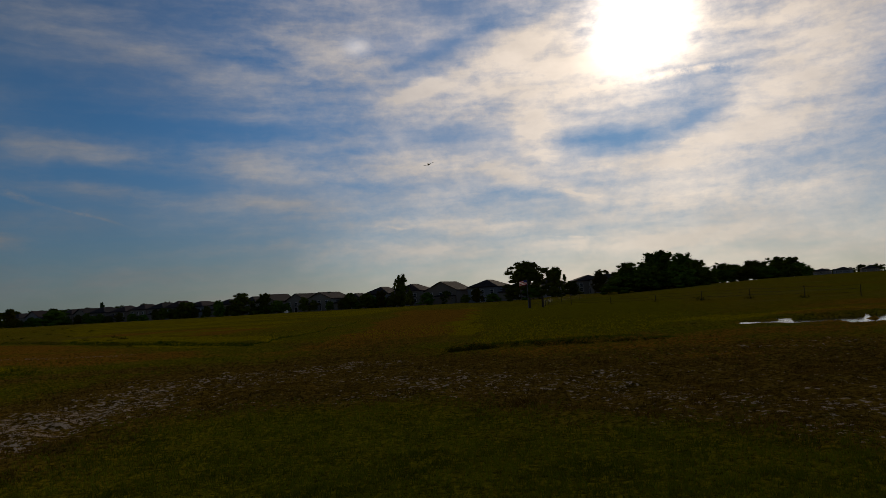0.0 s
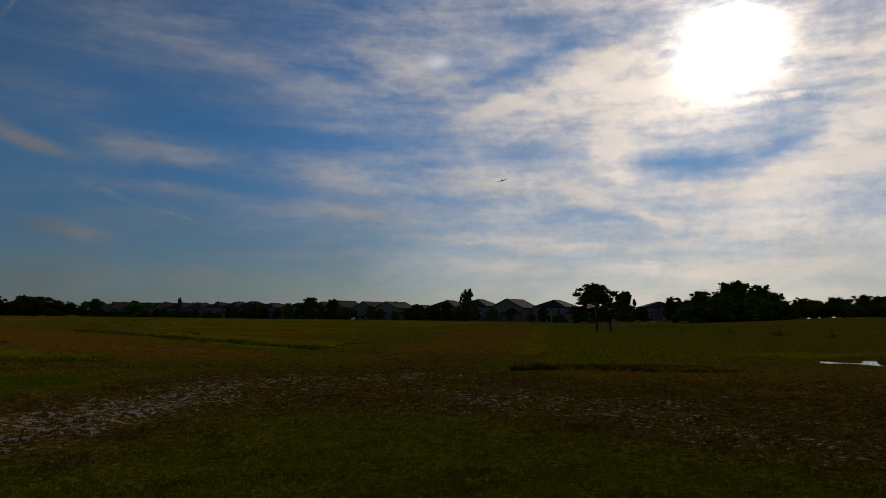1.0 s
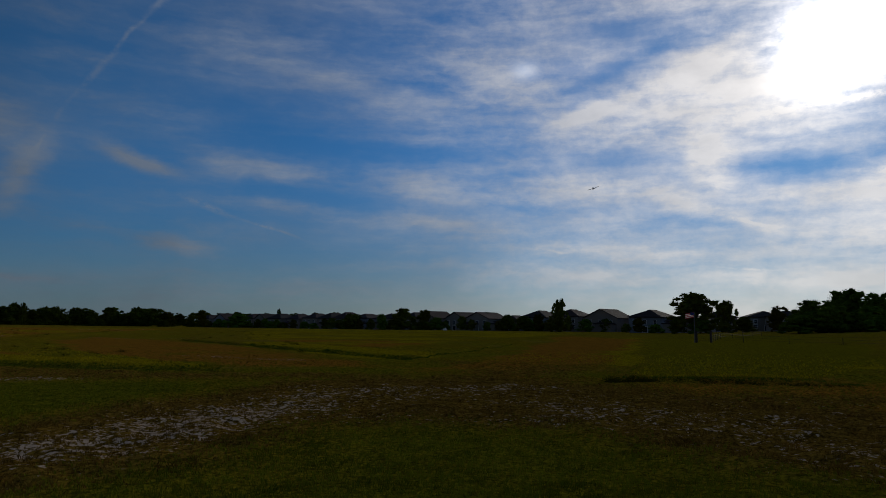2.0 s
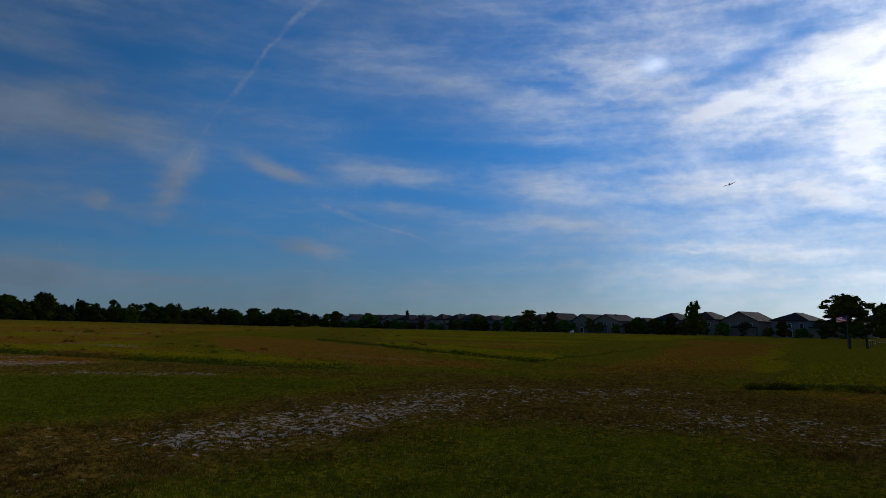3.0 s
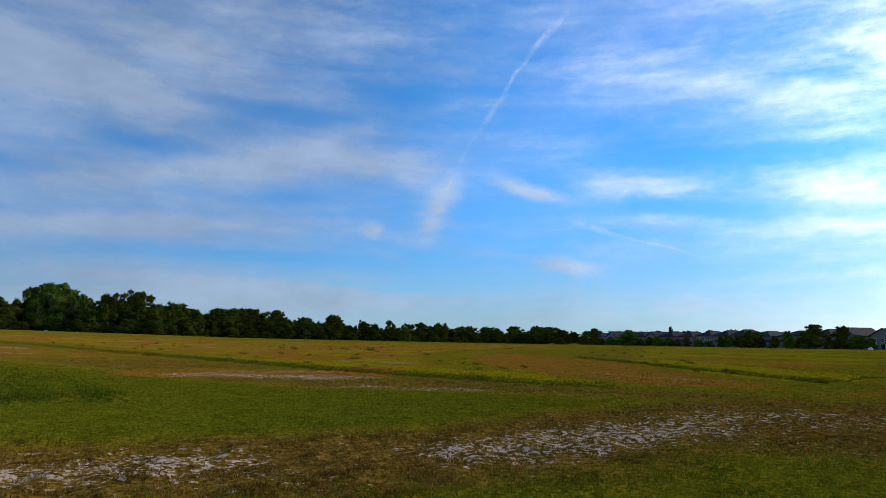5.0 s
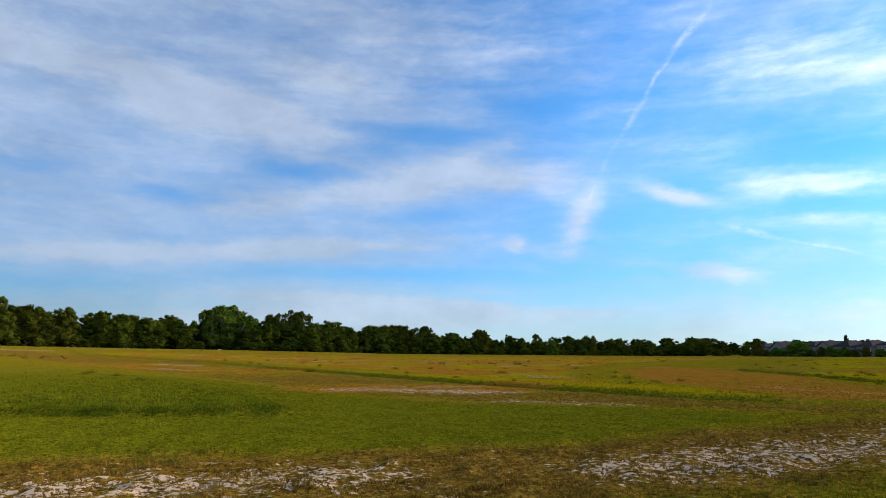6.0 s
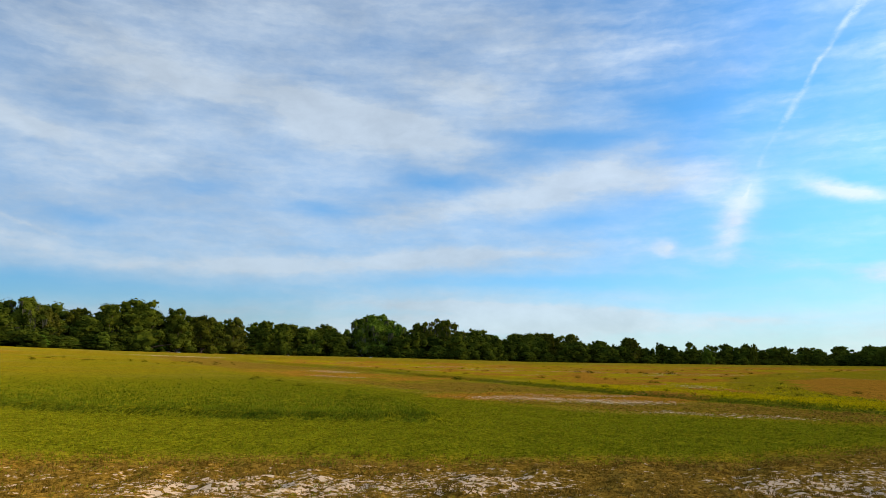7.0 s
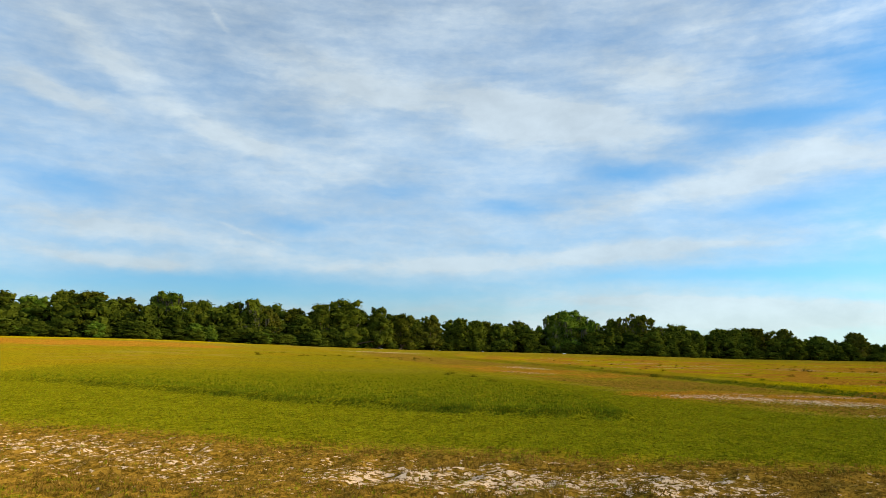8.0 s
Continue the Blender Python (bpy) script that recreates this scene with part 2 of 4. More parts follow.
def plain(name, col, rough=0.6, vary=0.25, scale=3.0, metal=0.0, bump=0.0):
    """Painted, plastered or bare surface with mottling at two scales."""
    m, n, b = material(name)
    pos = n.add("TexCoord").outputs["Object"]
    big = n.noise(pos, scale * 0.3, 3.0).outputs["Fac"]
    small = n.noise(pos, scale * 5.0, 4.0).outputs["Fac"]
    dark = tuple(c * (1 - vary) for c in col) + (1,)
    lite = tuple(min(1, c * (1 + vary)) for c in col) + (1,)
    n.put(b.inputs["Base Color"], n.mix(n.math("ADD", n.math("MULTIPLY", big, 0.6), n.math("MULTIPLY", small, 0.4)), dark, lite))
    b.inputs["Roughness"].default_value, b.inputs["Metallic"].default_value = rough, metal
    b.inputs["Specular IOR Level"].default_value = 0.5 if rough < 0.6 else 0.1
    if bump:
        bp = n.add("Bump")
        bp.inputs["Strength"].default_value = bump
        n.put(bp.inputs["Height"], small)
        n.put(b.inputs["Normal"], bp.outputs[0])
    return m


def leaf_material(name, dark, lite, see=0.2, lump=5.0, fine=0.3):
    m, n, b = material(name)
    rnd = n.add("NewGeometry").outputs["Random Per Island"]
    whole_rnd = n.add("ObjectInfo").outputs["Random"]
    place = n.noise(n.add("TexCoord").outputs["Object"], lump, 3.0).outputs["Fac"]
    col = n.mix(n.math("ADD", n.math("MULTIPLY", rnd, fine), n.math("MULTIPLY", n.smooth(place, 0.34, 0.66), 1 - fine)), dark + (1,), lite + (1,))
    hue = n.add("HueSaturation")
    n.put(hue.inputs["Hue"], n.math("MULTIPLY_ADD", whole_rnd, 0.075, 0.463))
    n.put(hue.inputs["Value"], n.math("MULTIPLY_ADD", whole_rnd, 0.8, 0.60))
    n.put(hue.inputs["Color"], col)
    n.put(b.inputs["Base Color"], hue.outputs[0])
    b.inputs["Roughness"].default_value = 0.6
    b.inputs["Diffuse Roughness"].default_value = 0.6
    b.inputs["Specular IOR Level"].default_value = 0.0
    t = n.add("BsdfTranslucent")
    n.put(t.inputs[0], hue.outputs[0])
    mx = n.add("MixShader")
    mx.inputs[0].default_value = see
    out = m.node_tree.nodes["Material Output"]
    m.node_tree.links.new(b.outputs[0], mx.inputs[1])
    m.node_tree.links.new(t.outputs[0], mx.inputs[2])
    m.node_tree.links.new(mx.outputs[0], out.inputs[0])
    return m


M_OAK = leaf_material("oak_leaves", (0.020, 0.034, 0.003), (0.125, 0.146, 0.014))
M_WOODS = leaf_material("wood_leaves", (0.016, 0.026, 0.003), (0.088, 0.105, 0.010), 0.2, 0.12)
M_OPEN = leaf_material("thin_leaves", (0.042, 0.055, 0.006), (0.125, 0.125, 0.014))
M_PINE = leaf_material("pine_needles", (0.022, 0.042, 0.014), (0.055, 0.085, 0.024))
M_SHRUB = leaf_material("shrub_leaves", (0.035, 0.060, 0.006), (0.11, 0.145, 0.014))
M_MOSS = leaf_material("hanging_moss", (0.055, 0.058, 0.034), (0.12, 0.115, 0.065), 0.2)
M_BARK = plain("bark", (0.10, 0.075, 0.055), 0.9, 0.4, 2.0, 0, 0.4)
M_LAWN = leaf_material("lawn_blades", (0.088, 0.091, 0.004), (0.222, 0.204, 0.009), 0.06, 1.2, 0.4)
M_TALL = leaf_material("tall_blades", (0.050, 0.060, 0.003), (0.150, 0.156, 0.008), 0.06, 1.2, 0.45)
M_DRY = leaf_material("dry_blades", (0.085, 0.055, 0.006), (0.36, 0.235, 0.034), 0.05, 1.2, 0.55)
M_GOLD = leaf_material("yellow_blades", (0.25, 0.195, 0.003), (0.60, 0.46, 0.008), 0.06, 1.2, 0.55)
M_VERGE = leaf_material("verge_blades", (0.048, 0.060, 0.003), (0.15, 0.158, 0.009), 0.06, 1.2, 0.5)
M_WEED = leaf_material("weed_leaves", (0.035, 0.042, 0.003), (0.09, 0.09, 0.008))


def ground_material():
    """Sandy pasture: sand, lawn, dry turf and weedy meadow by the masks of the sheet, each broken up at two scales."""
    m, n, b = material("pasture")
    pos = n.add("TexCoord").outputs["Object"]

    def mask(name):
        a = n.add("Attribute")
        a.attribute_name = name
        return a.outputs["Fac"]

    patchy = n.noise(pos, 0.35, 5.0, 0.6).outputs["Fac"]
    tuft = n.noise(pos, 3.2, 5.0, 0.65, 0.4).outputs["Fac"]
    grain = n.noise(pos, 11.0, 3.0, 0.7).outputs["Fac"]
    wide = n.noise(pos, 0.06, 4.0, 0.6).outputs["Fac"]
    wander = n.vec("ADD", pos, n.vec("SCALE", n.vec("SUBTRACT", n.noise(pos, 12.0, 3.0, 0.6).outputs["Color"], (0.5, 0.5, 0.5)), 0.07))

    def fleck_of(size):
        cell = n.add("TexVoronoi")
        n.put(cell.inputs["Vector"], wander)
        cell.inputs["Scale"].default_value = 1.0 / size
        one = n.add("SeparateColor")
        n.put(one.inputs[0], cell.outputs["Color"])
        return one.outputs[0]

    fleck = n.math("ADD", n.math("MULTIPLY", fleck_of(0.12), 0.5), n.math("MULTIPLY", fleck_of(0.052), 0.5))
    speck = n.noise(pos, 30.0, 3.0, 0.7).outputs["Fac"]
    grit = n.math("ADD", n.math("MULTIPLY", tuft, 0.22), n.math("ADD", n.math("MULTIPLY", grain, 0.53), n.math("MULTIPLY", speck, 0.25)))

    def two(a, c):
        return n.mix(n.smooth(grit, 0.40, 0.60), tuple(0.6 * v for v in a) + (1,), tuple(1.08 * v for v in c) + (1,))

    def eased(name, amount=0.5):
        return n.smooth(n.math("ADD", mask(name), n.math("MULTIPLY", n.math("SUBTRACT", n.math("ADD", n.math("MULTIPLY", tuft, 0.5), n.math("MULTIPLY", patchy, 0.5)), 0.5), amount * 2)), 0.25, 0.75)

    meadow = n.mix(n.smooth(n.math("ADD", n.math("MULTIPLY", wide, 0.6), n.math("MULTIPLY", patchy, 0.4)), 0.40, 0.60),
                   two((0.112, 0.096, 0.004), (0.275, 0.212, 0.009)), two((0.125, 0.082, 0.004), (0.32, 0.195, 0.010)))
    far = n.noise(pos, 0.05, 6.0, 0.7).outputs["Fac"]
    col = n.mix(n.smooth(n.math("ADD", n.math("MULTIPLY", far, 0.7), n.math("MULTIPLY", patchy, 0.3)), 0.50, 0.62, 0.0, 0.4), meadow, two((0.17, 0.115, 0.018), (0.34, 0.245, 0.06)))
    col = n.mix(n.smooth(n.math("SUBTRACT", n.math("MULTIPLY", tuft, 0.6), n.math("MULTIPLY", patchy, -0.4)), 0.57, 0.68, 0.0, 0.4), col, (0.042, 0.040, 0.003, 1))
    col = n.mix(eased("yellow", 0.3), col, two((0.21, 0.150, 0.003), (0.40, 0.280, 0.006)))
    col = n.mix(eased("green", 0.3), col, two((0.076, 0.075, 0.003), (0.195, 0.170, 0.007)))
    col = n.mix(eased("dry"), col, two((0.105, 0.055, 0.006), (0.285, 0.154, 0.020)))
    col = n.mix(eased("red"), col, two((0.20, 0.080, 0.008), (0.42, 0.185, 0.018)))
    bare = n.smooth(n.math("ADD", n.math("MULTIPLY_ADD", mask("sand"), 0.85, fleck), n.math("MULTIPLY", n.math("SUBTRACT", grain, 0.5), 0.7)), 1.20, 1.34)
    sand_col = n.mix(grain, (0.44, 0.29, 0.17, 1), (0.74, 0.54, 0.35, 1))
    col = n.mix(bare, col, sand_col)
    n.put(b.inputs["Base Color"], col)
    b.inputs["Roughness"].default_value = 0.95
    b.inputs["Diffuse Roughness"].default_value = 0.75
    b.inputs["Specular IOR Level"].default_value = 0.0
    bp = n.add("Bump")
    bp.inputs["Strength"].default_value, bp.inputs["Distance"].default_value = 0.9, 0.05
    n.put(bp.inputs["Height"], n.math("SUBTRACT", grit, n.math("MULTIPLY", bare, 0.25)))
    n.put(b.inputs["Normal"], bp.outputs[0])
    return m


def water_material():
    m, n, b = material("pond_water")
    pos = n.add("TexCoord").outputs["Object"]
    b.inputs["Base Color"].default_value = (0.03, 0.03, 0.022, 1)
    b.inputs["Roughness"].default_value = 0.06
    b.inputs["IOR"].default_value = 1.33
    b.inputs["Specular IOR Level"].default_value = 0.5
    bp = n.add("Bump")
    bp.inputs["Strength"].default_value, bp.inputs["Distance"].default_value = 0.25, 0.02
    n.put(bp.inputs["Height"], n.noise(pos, 5.0, 3.0).outputs["Fac"])
    n.put(b.inputs["Normal"], bp.outputs[0])
    return m


M_GROUND = ground_material()
M_WATER = water_material()
M_ROOF = plain("roof_shingle", (0.026, 0.022, 0.022), 0.85, 0.3, 2.0, 0, 0.3)
M_ROOF2 = plain("brown_shingle", (0.040, 0.027, 0.026), 0.85, 0.3, 2.0, 0, 0.3)
M_STUCCO = plain("beige_stucco", (0.22, 0.20, 0.175), 0.85, 0.12, 1.0, 0, 0.1)
M_STUCCO2 = plain("grey_stucco", (0.19, 0.205, 0.23), 0.85, 0.12, 1.0, 0, 0.1)
M_STUCCO3 = plain("tan_stucco", (0.20, 0.17, 0.145), 0.85, 0.12, 1.0, 0, 0.1)
M_TRIM = plain("white_trim", (0.75, 0.75, 0.73), 0.5, 0.08, 2.0)
M_GLASS = plain("window_glass", (0.03, 0.035, 0.04), 0.05, 0.2, 1.0)
M_WOOD = plain("weathered_wood", (0.055, 0.042, 0.032), 0.9, 0.4, 6.0, 0, 0.4)
M_WIRE = plain("fence_wire", (0.06, 0.05, 0.045), 0.6, 0.2, 6.0, 0.8)
M_POLE = plain("grey_pole", (0.10, 0.10, 0.10), 0.5, 0.2, 4.0, 0.5)
M_RED = leaf_material("red_cloth", (0.52, 0.05, 0.045), (0.60, 0.07, 0.06), 0.5)
M_WHITE = leaf_material("white_cloth", (0.74, 0.72, 0.70), (0.80, 0.78, 0.76), 0.5)
M_BLUE = plain("blue_cloth", (0.04, 0.06, 0.20), 0.8, 0.1, 4.0)
M_FOAM = plain("painted_foam", (0.62, 0.62, 0.62), 0.45, 0.06, 4.0)
M_DARK = plain("dark_plastic", (0.03, 0.03, 0.035), 0.4, 0.1, 4.0)


# ---- helpers of the scene ----
def spot(az, r):
    """Plan position at an azimuth (degrees to the left of +y) and a distance from the origin."""
    return -r * math.sin(radians(az)), r * math.cos(radians(az))


RIM_AZ = (-180, -60, -31, -25, -14, -4, 17, 30, 38, 45, 50, 60, 66, 82, 92, 100, 105, 115, 140, 180)
RIM_EL = (-.4, .1, .27, .18, -.32, -.57, -.62, -.58, -.56, -.5, -.45, -.36, -.2, .2, .46, .78, .95, 1.04, .2, -.4)
RIM_R = (300, 200, 170, 170, 200, 230, 290, 420, 560, 480, 440, 370, 310, 300, 250, 240, 230, 230, 300, 300)


def relief(x, y):
    """Height of the wide, gentle relief: a hollow ahead, rises to both sides."""
    az, r = np.degrees(np.arctan2(-x, y)), np.hypot(x, y)
    reach = np.interp(az, RIM_AZ, RIM_R)
    top = 1.6 + reach * np.tan(np.radians(np.interp(az, RIM_AZ, RIM_EL)))
    return top * np.minimum(r / reach, 1.0) ** 1.6


def value_noise(x, y, size, seed=0):
    """Smooth noise from 0 to 1 with lumps of about that size, over arrays."""
    u, v = np.asarray(x) / size, np.asarray(y) / size
    i, j = np.floor(u), np.floor(v)
    f, g = u - i, v - j
    f, g = f * f * (3 - 2 * f), g * g * (3 - 2 * g)

    def corner(a, b):
        s = np.sin(a * 127.1 + b * 311.7 + seed * 74.7) * 43758.5453
        return s - np.floor(s)

    return (corner(i, j) * (1 - f) + corner(i + 1, j) * f) * (1 - g) + (corner(i, j + 1) * (1 - f) + corner(i + 1, j + 1) * f) * g


def along(x, y, *pts):
    """Distance from points to a line of corners."""
    best = np.full(np.shape(x), 1e9)
    for (ax, ay), (bx, by) in zip(pts, pts[1:]):
        dx, dy = bx - ax, by - ay
        t = np.clip(((x - ax) * dx + (y - ay) * dy) / (dx * dx + dy * dy), 0, 1)
        best = np.minimum(best, np.hypot(x - ax - t * dx, y - ay - t * dy))
    return best


def inside(x, y, *pts):
    """Signed distance to a closed outline, positive inside."""
    d = along(x, y, *pts, pts[0])
    odd = np.zeros(np.shape(x), bool)
    for (ax, ay), (bx, by) in zip(pts, (*pts[1:], pts[0])):
        if ay != by:
            odd ^= ((ay > y) != (by > y)) & (x < (bx - ax) * (y - ay) / (by - ay) + ax)
    return np.where(odd, d, -d)


def ramp(v, lo, hi):
    t = np.clip((v - lo) / (hi - lo), 0, 1)
    return t * t * (3 - 2 * t)


def zones(x, y):
    """Masks 0 to 1 of what grows where, and how far it stands up; red also holds a painted flare tint."""
    r = np.hypot(x, y)
    az = np.degrees(np.arctan2(-x, y))
    wob = np.clip(r * 0.03, 0.25, 2.5)
    xo, yo = x, y
    x = x + (value_noise(x, y, 3.0, 1) - 0.5) * wob + (value_noise(x, y, 0.8, 5) - 0.5) * wob * 0.5
    y = y + (value_noise(x, y, 3.0, 2) - 0.5) * wob + (value_noise(x, y, 0.8, 6) - 0.5) * wob * 0.5
    lump = value_noise(x, y, 2.2, 14)
    xe = xo + (value_noise(xo, yo, 4.0, 1) - 0.5) * 0.6 + (value_noise(xo, yo, 0.9, 5) - 0.5) * 0.25
    ye = yo + (value_noise(xo, yo, 4.0, 2) - 0.5) * 0.6 + (value_noise(xo, yo, 0.9, 6) - 0.5) * 0.25
    # worn sandy track curving round where the camera stands
    ring = along(x, y, (-14.5, -7.5), (-12.2, -4.5), (-10.2, -1.5), (-9.2, 1.5), (-8.2, 4.5), (-6.9, 8), (-6.6, 12), (-6.0, 16), (-2.5, 17.8), (0, 14.6), (3, 10.5), (9, 9))
    lane = inside(x, y, (-190, 2), (-68.8, 9.4), (-42, 11.3), (-30, 11.6), (-22, 12), (-18, 13.2), (-14.6, 15.2), (-10, 17.8), (-4, 20), (-6, 23), (-13, 20.9), (-21, 20),
                  (-29, 20.5), (-42.3, 21.1), (-78.5, 23.0), (-135, 18.3), (-190, 14))
    front = inside(x, y, (-9.4, 17.8), (-5, 23), (-8, 31), (0, 33.5), (0.2, 20.8), (7, 20.8), (14, 17), (18, 6), (6, 3), (0, 11), (-5, 10))
    dry = np.maximum(np.where(y < 4, ramp(6.2 - ring, 0, 5.4) * 0.82, ramp(4.6 - ring, 0, 4.4)), ramp(front, -1.5, 2.5) * 0.95)
    dry = np.maximum(dry, ramp(lane, -1.0, 1.5) * 0.62)
    strong = along(x, y, (-6.6, 7.8), (-5.9, 12.6))
    near = along(x, y, (-9.5, 0.6), (-8.4, 4.2))
    left = along(x, y, (-13.4, -6.2), (-12.6, -4.2), (-10.4, -2))
    sand = ramp(4.2 - ring, 0, 3.4) * 0.42
    sand = np.maximum(sand, ramp(2.7 - strong, 0, 2.5) * 0.84)
    sand = np.maximum(sand, ramp(2.0 - along(x, y, (-6.4, 13), (-5.6, 16.6), (-2.0, 18.4)), 0, 1.8) * 0.66)
    sand = np.maximum(sand, ramp(2.2 - near, 0, 2.0) * 0.86)
    sand = np.maximum(sand, ramp(2.8 - left, 0, 2.6) * 0.66)
    sand = np.maximum(sand, ramp(4.4 - ring, 0, 3.6) * 0.47 * (y < 5))
    sand = np.maximum(sand, ramp(front, -1.0, 2.0) * (0.36 + 0.24 * ramp(value_noise(x, y, 2.6, 71), 0.35, 0.7)) * ramp(19.5 - y, 0, 3))
    for a, c, w, k in (((-25.8, 13.6), (-21.6, 17), 3.4, 0.84), ((-17.6, 14.6), (-14.4, 16.4), 1.8, 0.72), ((-27.5, 16), (-25.5, 19.5), 2.4, 0.72),
                       ((-74, 16.8), (-66, 18.4), 3.6, 0.86), ((-58, 13.6), (-52, 14.6), 2.4, 0.75), ((-190, 4), (-187, 15), 16.0, 0.9),
                       ((-60, 42), (-50, 48), 7.0, 0.52), ((-48, 55), (-38, 58), 5.0, 0.5), ((-75, 36), (-64, 44), 8.0, 0.5), ((-18, 29.5), (-13, 28.5), 2.2, 0.6),
                       ((-1.5, 15), (0.4, 13.4), 1.8, 0.66), ((2.5, 11), (5, 8.5), 1.8, 0.62)):
        sand = np.maximum(sand, ramp(w - along(x, y, a, c), 0, w) * k)
    red = ramp(inside(x, y, (-50, 62), (-33.6, 52.4), (-22.6, 43), (-17.6, 38.4), (-12, 33), (-6, 25), (-13, 22.8), (-18.5, 25), (-24, 28.5), (-40, 44)), -1, 2.5)
    red = np.maximum(red, 0.9 * ramp(inside(x, y, (-5.4, 38), (-5.5, 60), (-4.9, 110), (2.6, 112), (0.8, 60), (-0.4, 36)), -1, 2))
    red = np.maximum(red, 0.75 * ramp(inside(x, y, (3, 21), (10, 20.5), (11, 15), (5, 15)), -1, 1.5))
    red = np.maximum(red, 0.85 * ramp(4.6 - along(x, y, (-27, 14), (-24, 19)), 0, 3) + 0.7 * ramp(9 - along(x, y, (-75, 14), (-48, 17)), 0, 7))
    red = np.maximum(red, 0.9 * ramp(45 - along(x, y, spot(116, 170), spot(108, 165)), 0, 30))
    # orange tint of the sun's flare, painted over the field ahead
    red = np.maximum(red, 0.62 * ramp(inside(x, y, (-8, 22), (-7, 33), (-1, 60), (1, 33), (0.6, 24.2), (7, 24), (24, 44), (30, 30), (14, 14), (6, 14), (0, 18)), -2, 3))
    red = red * (0.55 + 0.45 * ramp(lump, 0.25, 0.6))
    yellow = ramp(inside(xe, ye, (-12.2, 20.8), (-20.6, 20.0), (-29, 20.6), (-42.3, 21.3), (-78.5, 23.2), (-70, 25.0), (-54, 24.8), (-33.4, 24.0), (-23.4, 23.8), (-17, 23.6)), -0.1, 0.4) * (0.45 + 0.55 * ramp(x, -48, -26)) * (0.7 + 0.3 * ramp(lump, 0.3, 0.6))
    yellow = np.maximum(yellow, ramp(3.0 - along(x, y, (-22.5, 46), (-14.5, 38), (-9.8, 33.4)), 0, 1.5))
    yellow = np.maximum(yellow, ramp(1.2 - along(x, y, (0.6, 30), (2.4, 59), (4.6, 115)), 0, 0.8) * 0.75)
    yellow = np.maximum(yellow, ramp(1.6 - along(x, y, (8.8, 28.2), (12.5, 30.2), (17, 32.0), (24, 31)), 0, 1.2) * 0.85)
    yellow = np.maximum(yellow, ramp(r, 190, 215) * ramp(az, 88, 104) * 0.8)
    green = ramp(inside(x, y, (-13.1, -1.9), (-11.9, 1.8), (-9.9, 6.1), (-9.2, 9.1), (-9.3, 12.7), (-9.6, 16), (-10.8, 17.4), (-14.6, 15.0), (-18, 13.0), (-22, 11.8), (-30, 11.4),
                        (-42, 11.1), (-68.8, 9.2), (-140, 0), (-60, -20), (-33, -18), (-16.5, -8)), -1.6, 1.8)
    green = np.maximum(green, ramp(inside(x, y, (-4, 9.4), (0, 11.4), (3.2, 9.2), (5, 5), (-3, 4)), -2.0, 1.6) * 0.42)
    rough_green = inside(x, y, (0.5, 21.2), (6, 21.7), (11, 30), (20, 60), (24, 100), (6, 100), (1.6, 39))
    green = np.maximum(green, ramp(inside(x, y, (0.5, 21.2), (6, 21.7), (11, 30), (20, 60), (30, 140), (9, 138), (1.6, 39)), -0.5, 1.0) * 0.48)
    yellow = np.maximum(yellow, ramp(rough_green, -0.5, 1.0) * 0.5)
    green = np.maximum(green, ramp(inside(x, y, (12, 40), (28, 36), (60, 40), (220, 120), (120, 260), (36, 230), (24, 110)), -3, 6) * 0.22)
    green = green * (1 - 0.15 * ramp(az, 62, 84)) * (1 - 0.5 * ramp(r, 28, 60) * ramp(az, 50, 60))
    tall = ramp(inside(xe, ye, (-16.4, 7.1), (-24, 8.6), (-60, 7), (-130, -2), (-220, -6), (-200, -140), (-40, -25), (-34.5, -15.2), (-27.8, -6.6), (-21.8, -1.0), (-18.6, 3.2)), -0.1, 0.4)
    rough_a = inside(xe, ye, (-12.2, 20.8), (-20.6, 20.0), (-29, 20.6), (-42.3, 21.3), (-78.5, 23.2), (-135, 19), (-260, 30), (-350, 160), (-150, 300), (-53, 64), (-40, 44), (-24, 28.5), (-18, 25))
    rough_b = inside(xe, ye, (-8.4, 30.2), (-13, 34.4), (-18, 39), (-23, 43.5), (-34, 53), (-58, 96), (-150, 300), (10, 260), (-7.0, 68), (-7.3, 50), (-7.8, 37))
    rough_c = inside(x, y, (0.3, 21.0), (6, 21.5), (12, 30), (20, 60), (14, 72), (5, 72), (1.6, 39))
    rough = np.maximum(np.maximum(ramp(rough_a, -0.1, 0.4), ramp(rough_b, -0.1, 0.4)), ramp(rough_c, -0.1, 0.5) * 0.7)
    # golden mown runway between the rough and the green
    run = ramp(inside(x, y, (-6.2, 100), (5.0, 99), (1.7, 53), (0.3, 31), (-5.6, 31), (-4.9, 42), (-5.6, 60)), -1.2, 1.5)
    yellow = np.maximum(yellow, run * 0.65)
    red = np.maximum(red, run * (0.62 + 0.35 * ramp(value_noise(x, y * 0.5, 7.0, 51), 0.3, 0.6)))
    dry = dry * (1 - 0.85 * run)
    # sunburnt, fleckled meadow behind the yellow strip
    burnt = np.maximum(ramp(rough_a, 1, 5), ramp(rough_b, 2, 7) * ramp(r, 38, 44) * ramp(66 - r, 0, 10)) * ramp(r, 24, 30) * (1 - 0.6 * ramp(r, 120, 200)) * (1 - yellow)
    patch = value_noise(x, y * 1.3, 6.0, 41) * 0.6 + value_noise(x, y, 2.4, 42) * 0.4
    dry = np.maximum(dry, burnt * ramp(patch, 0.45, 0.65) * 0.4)
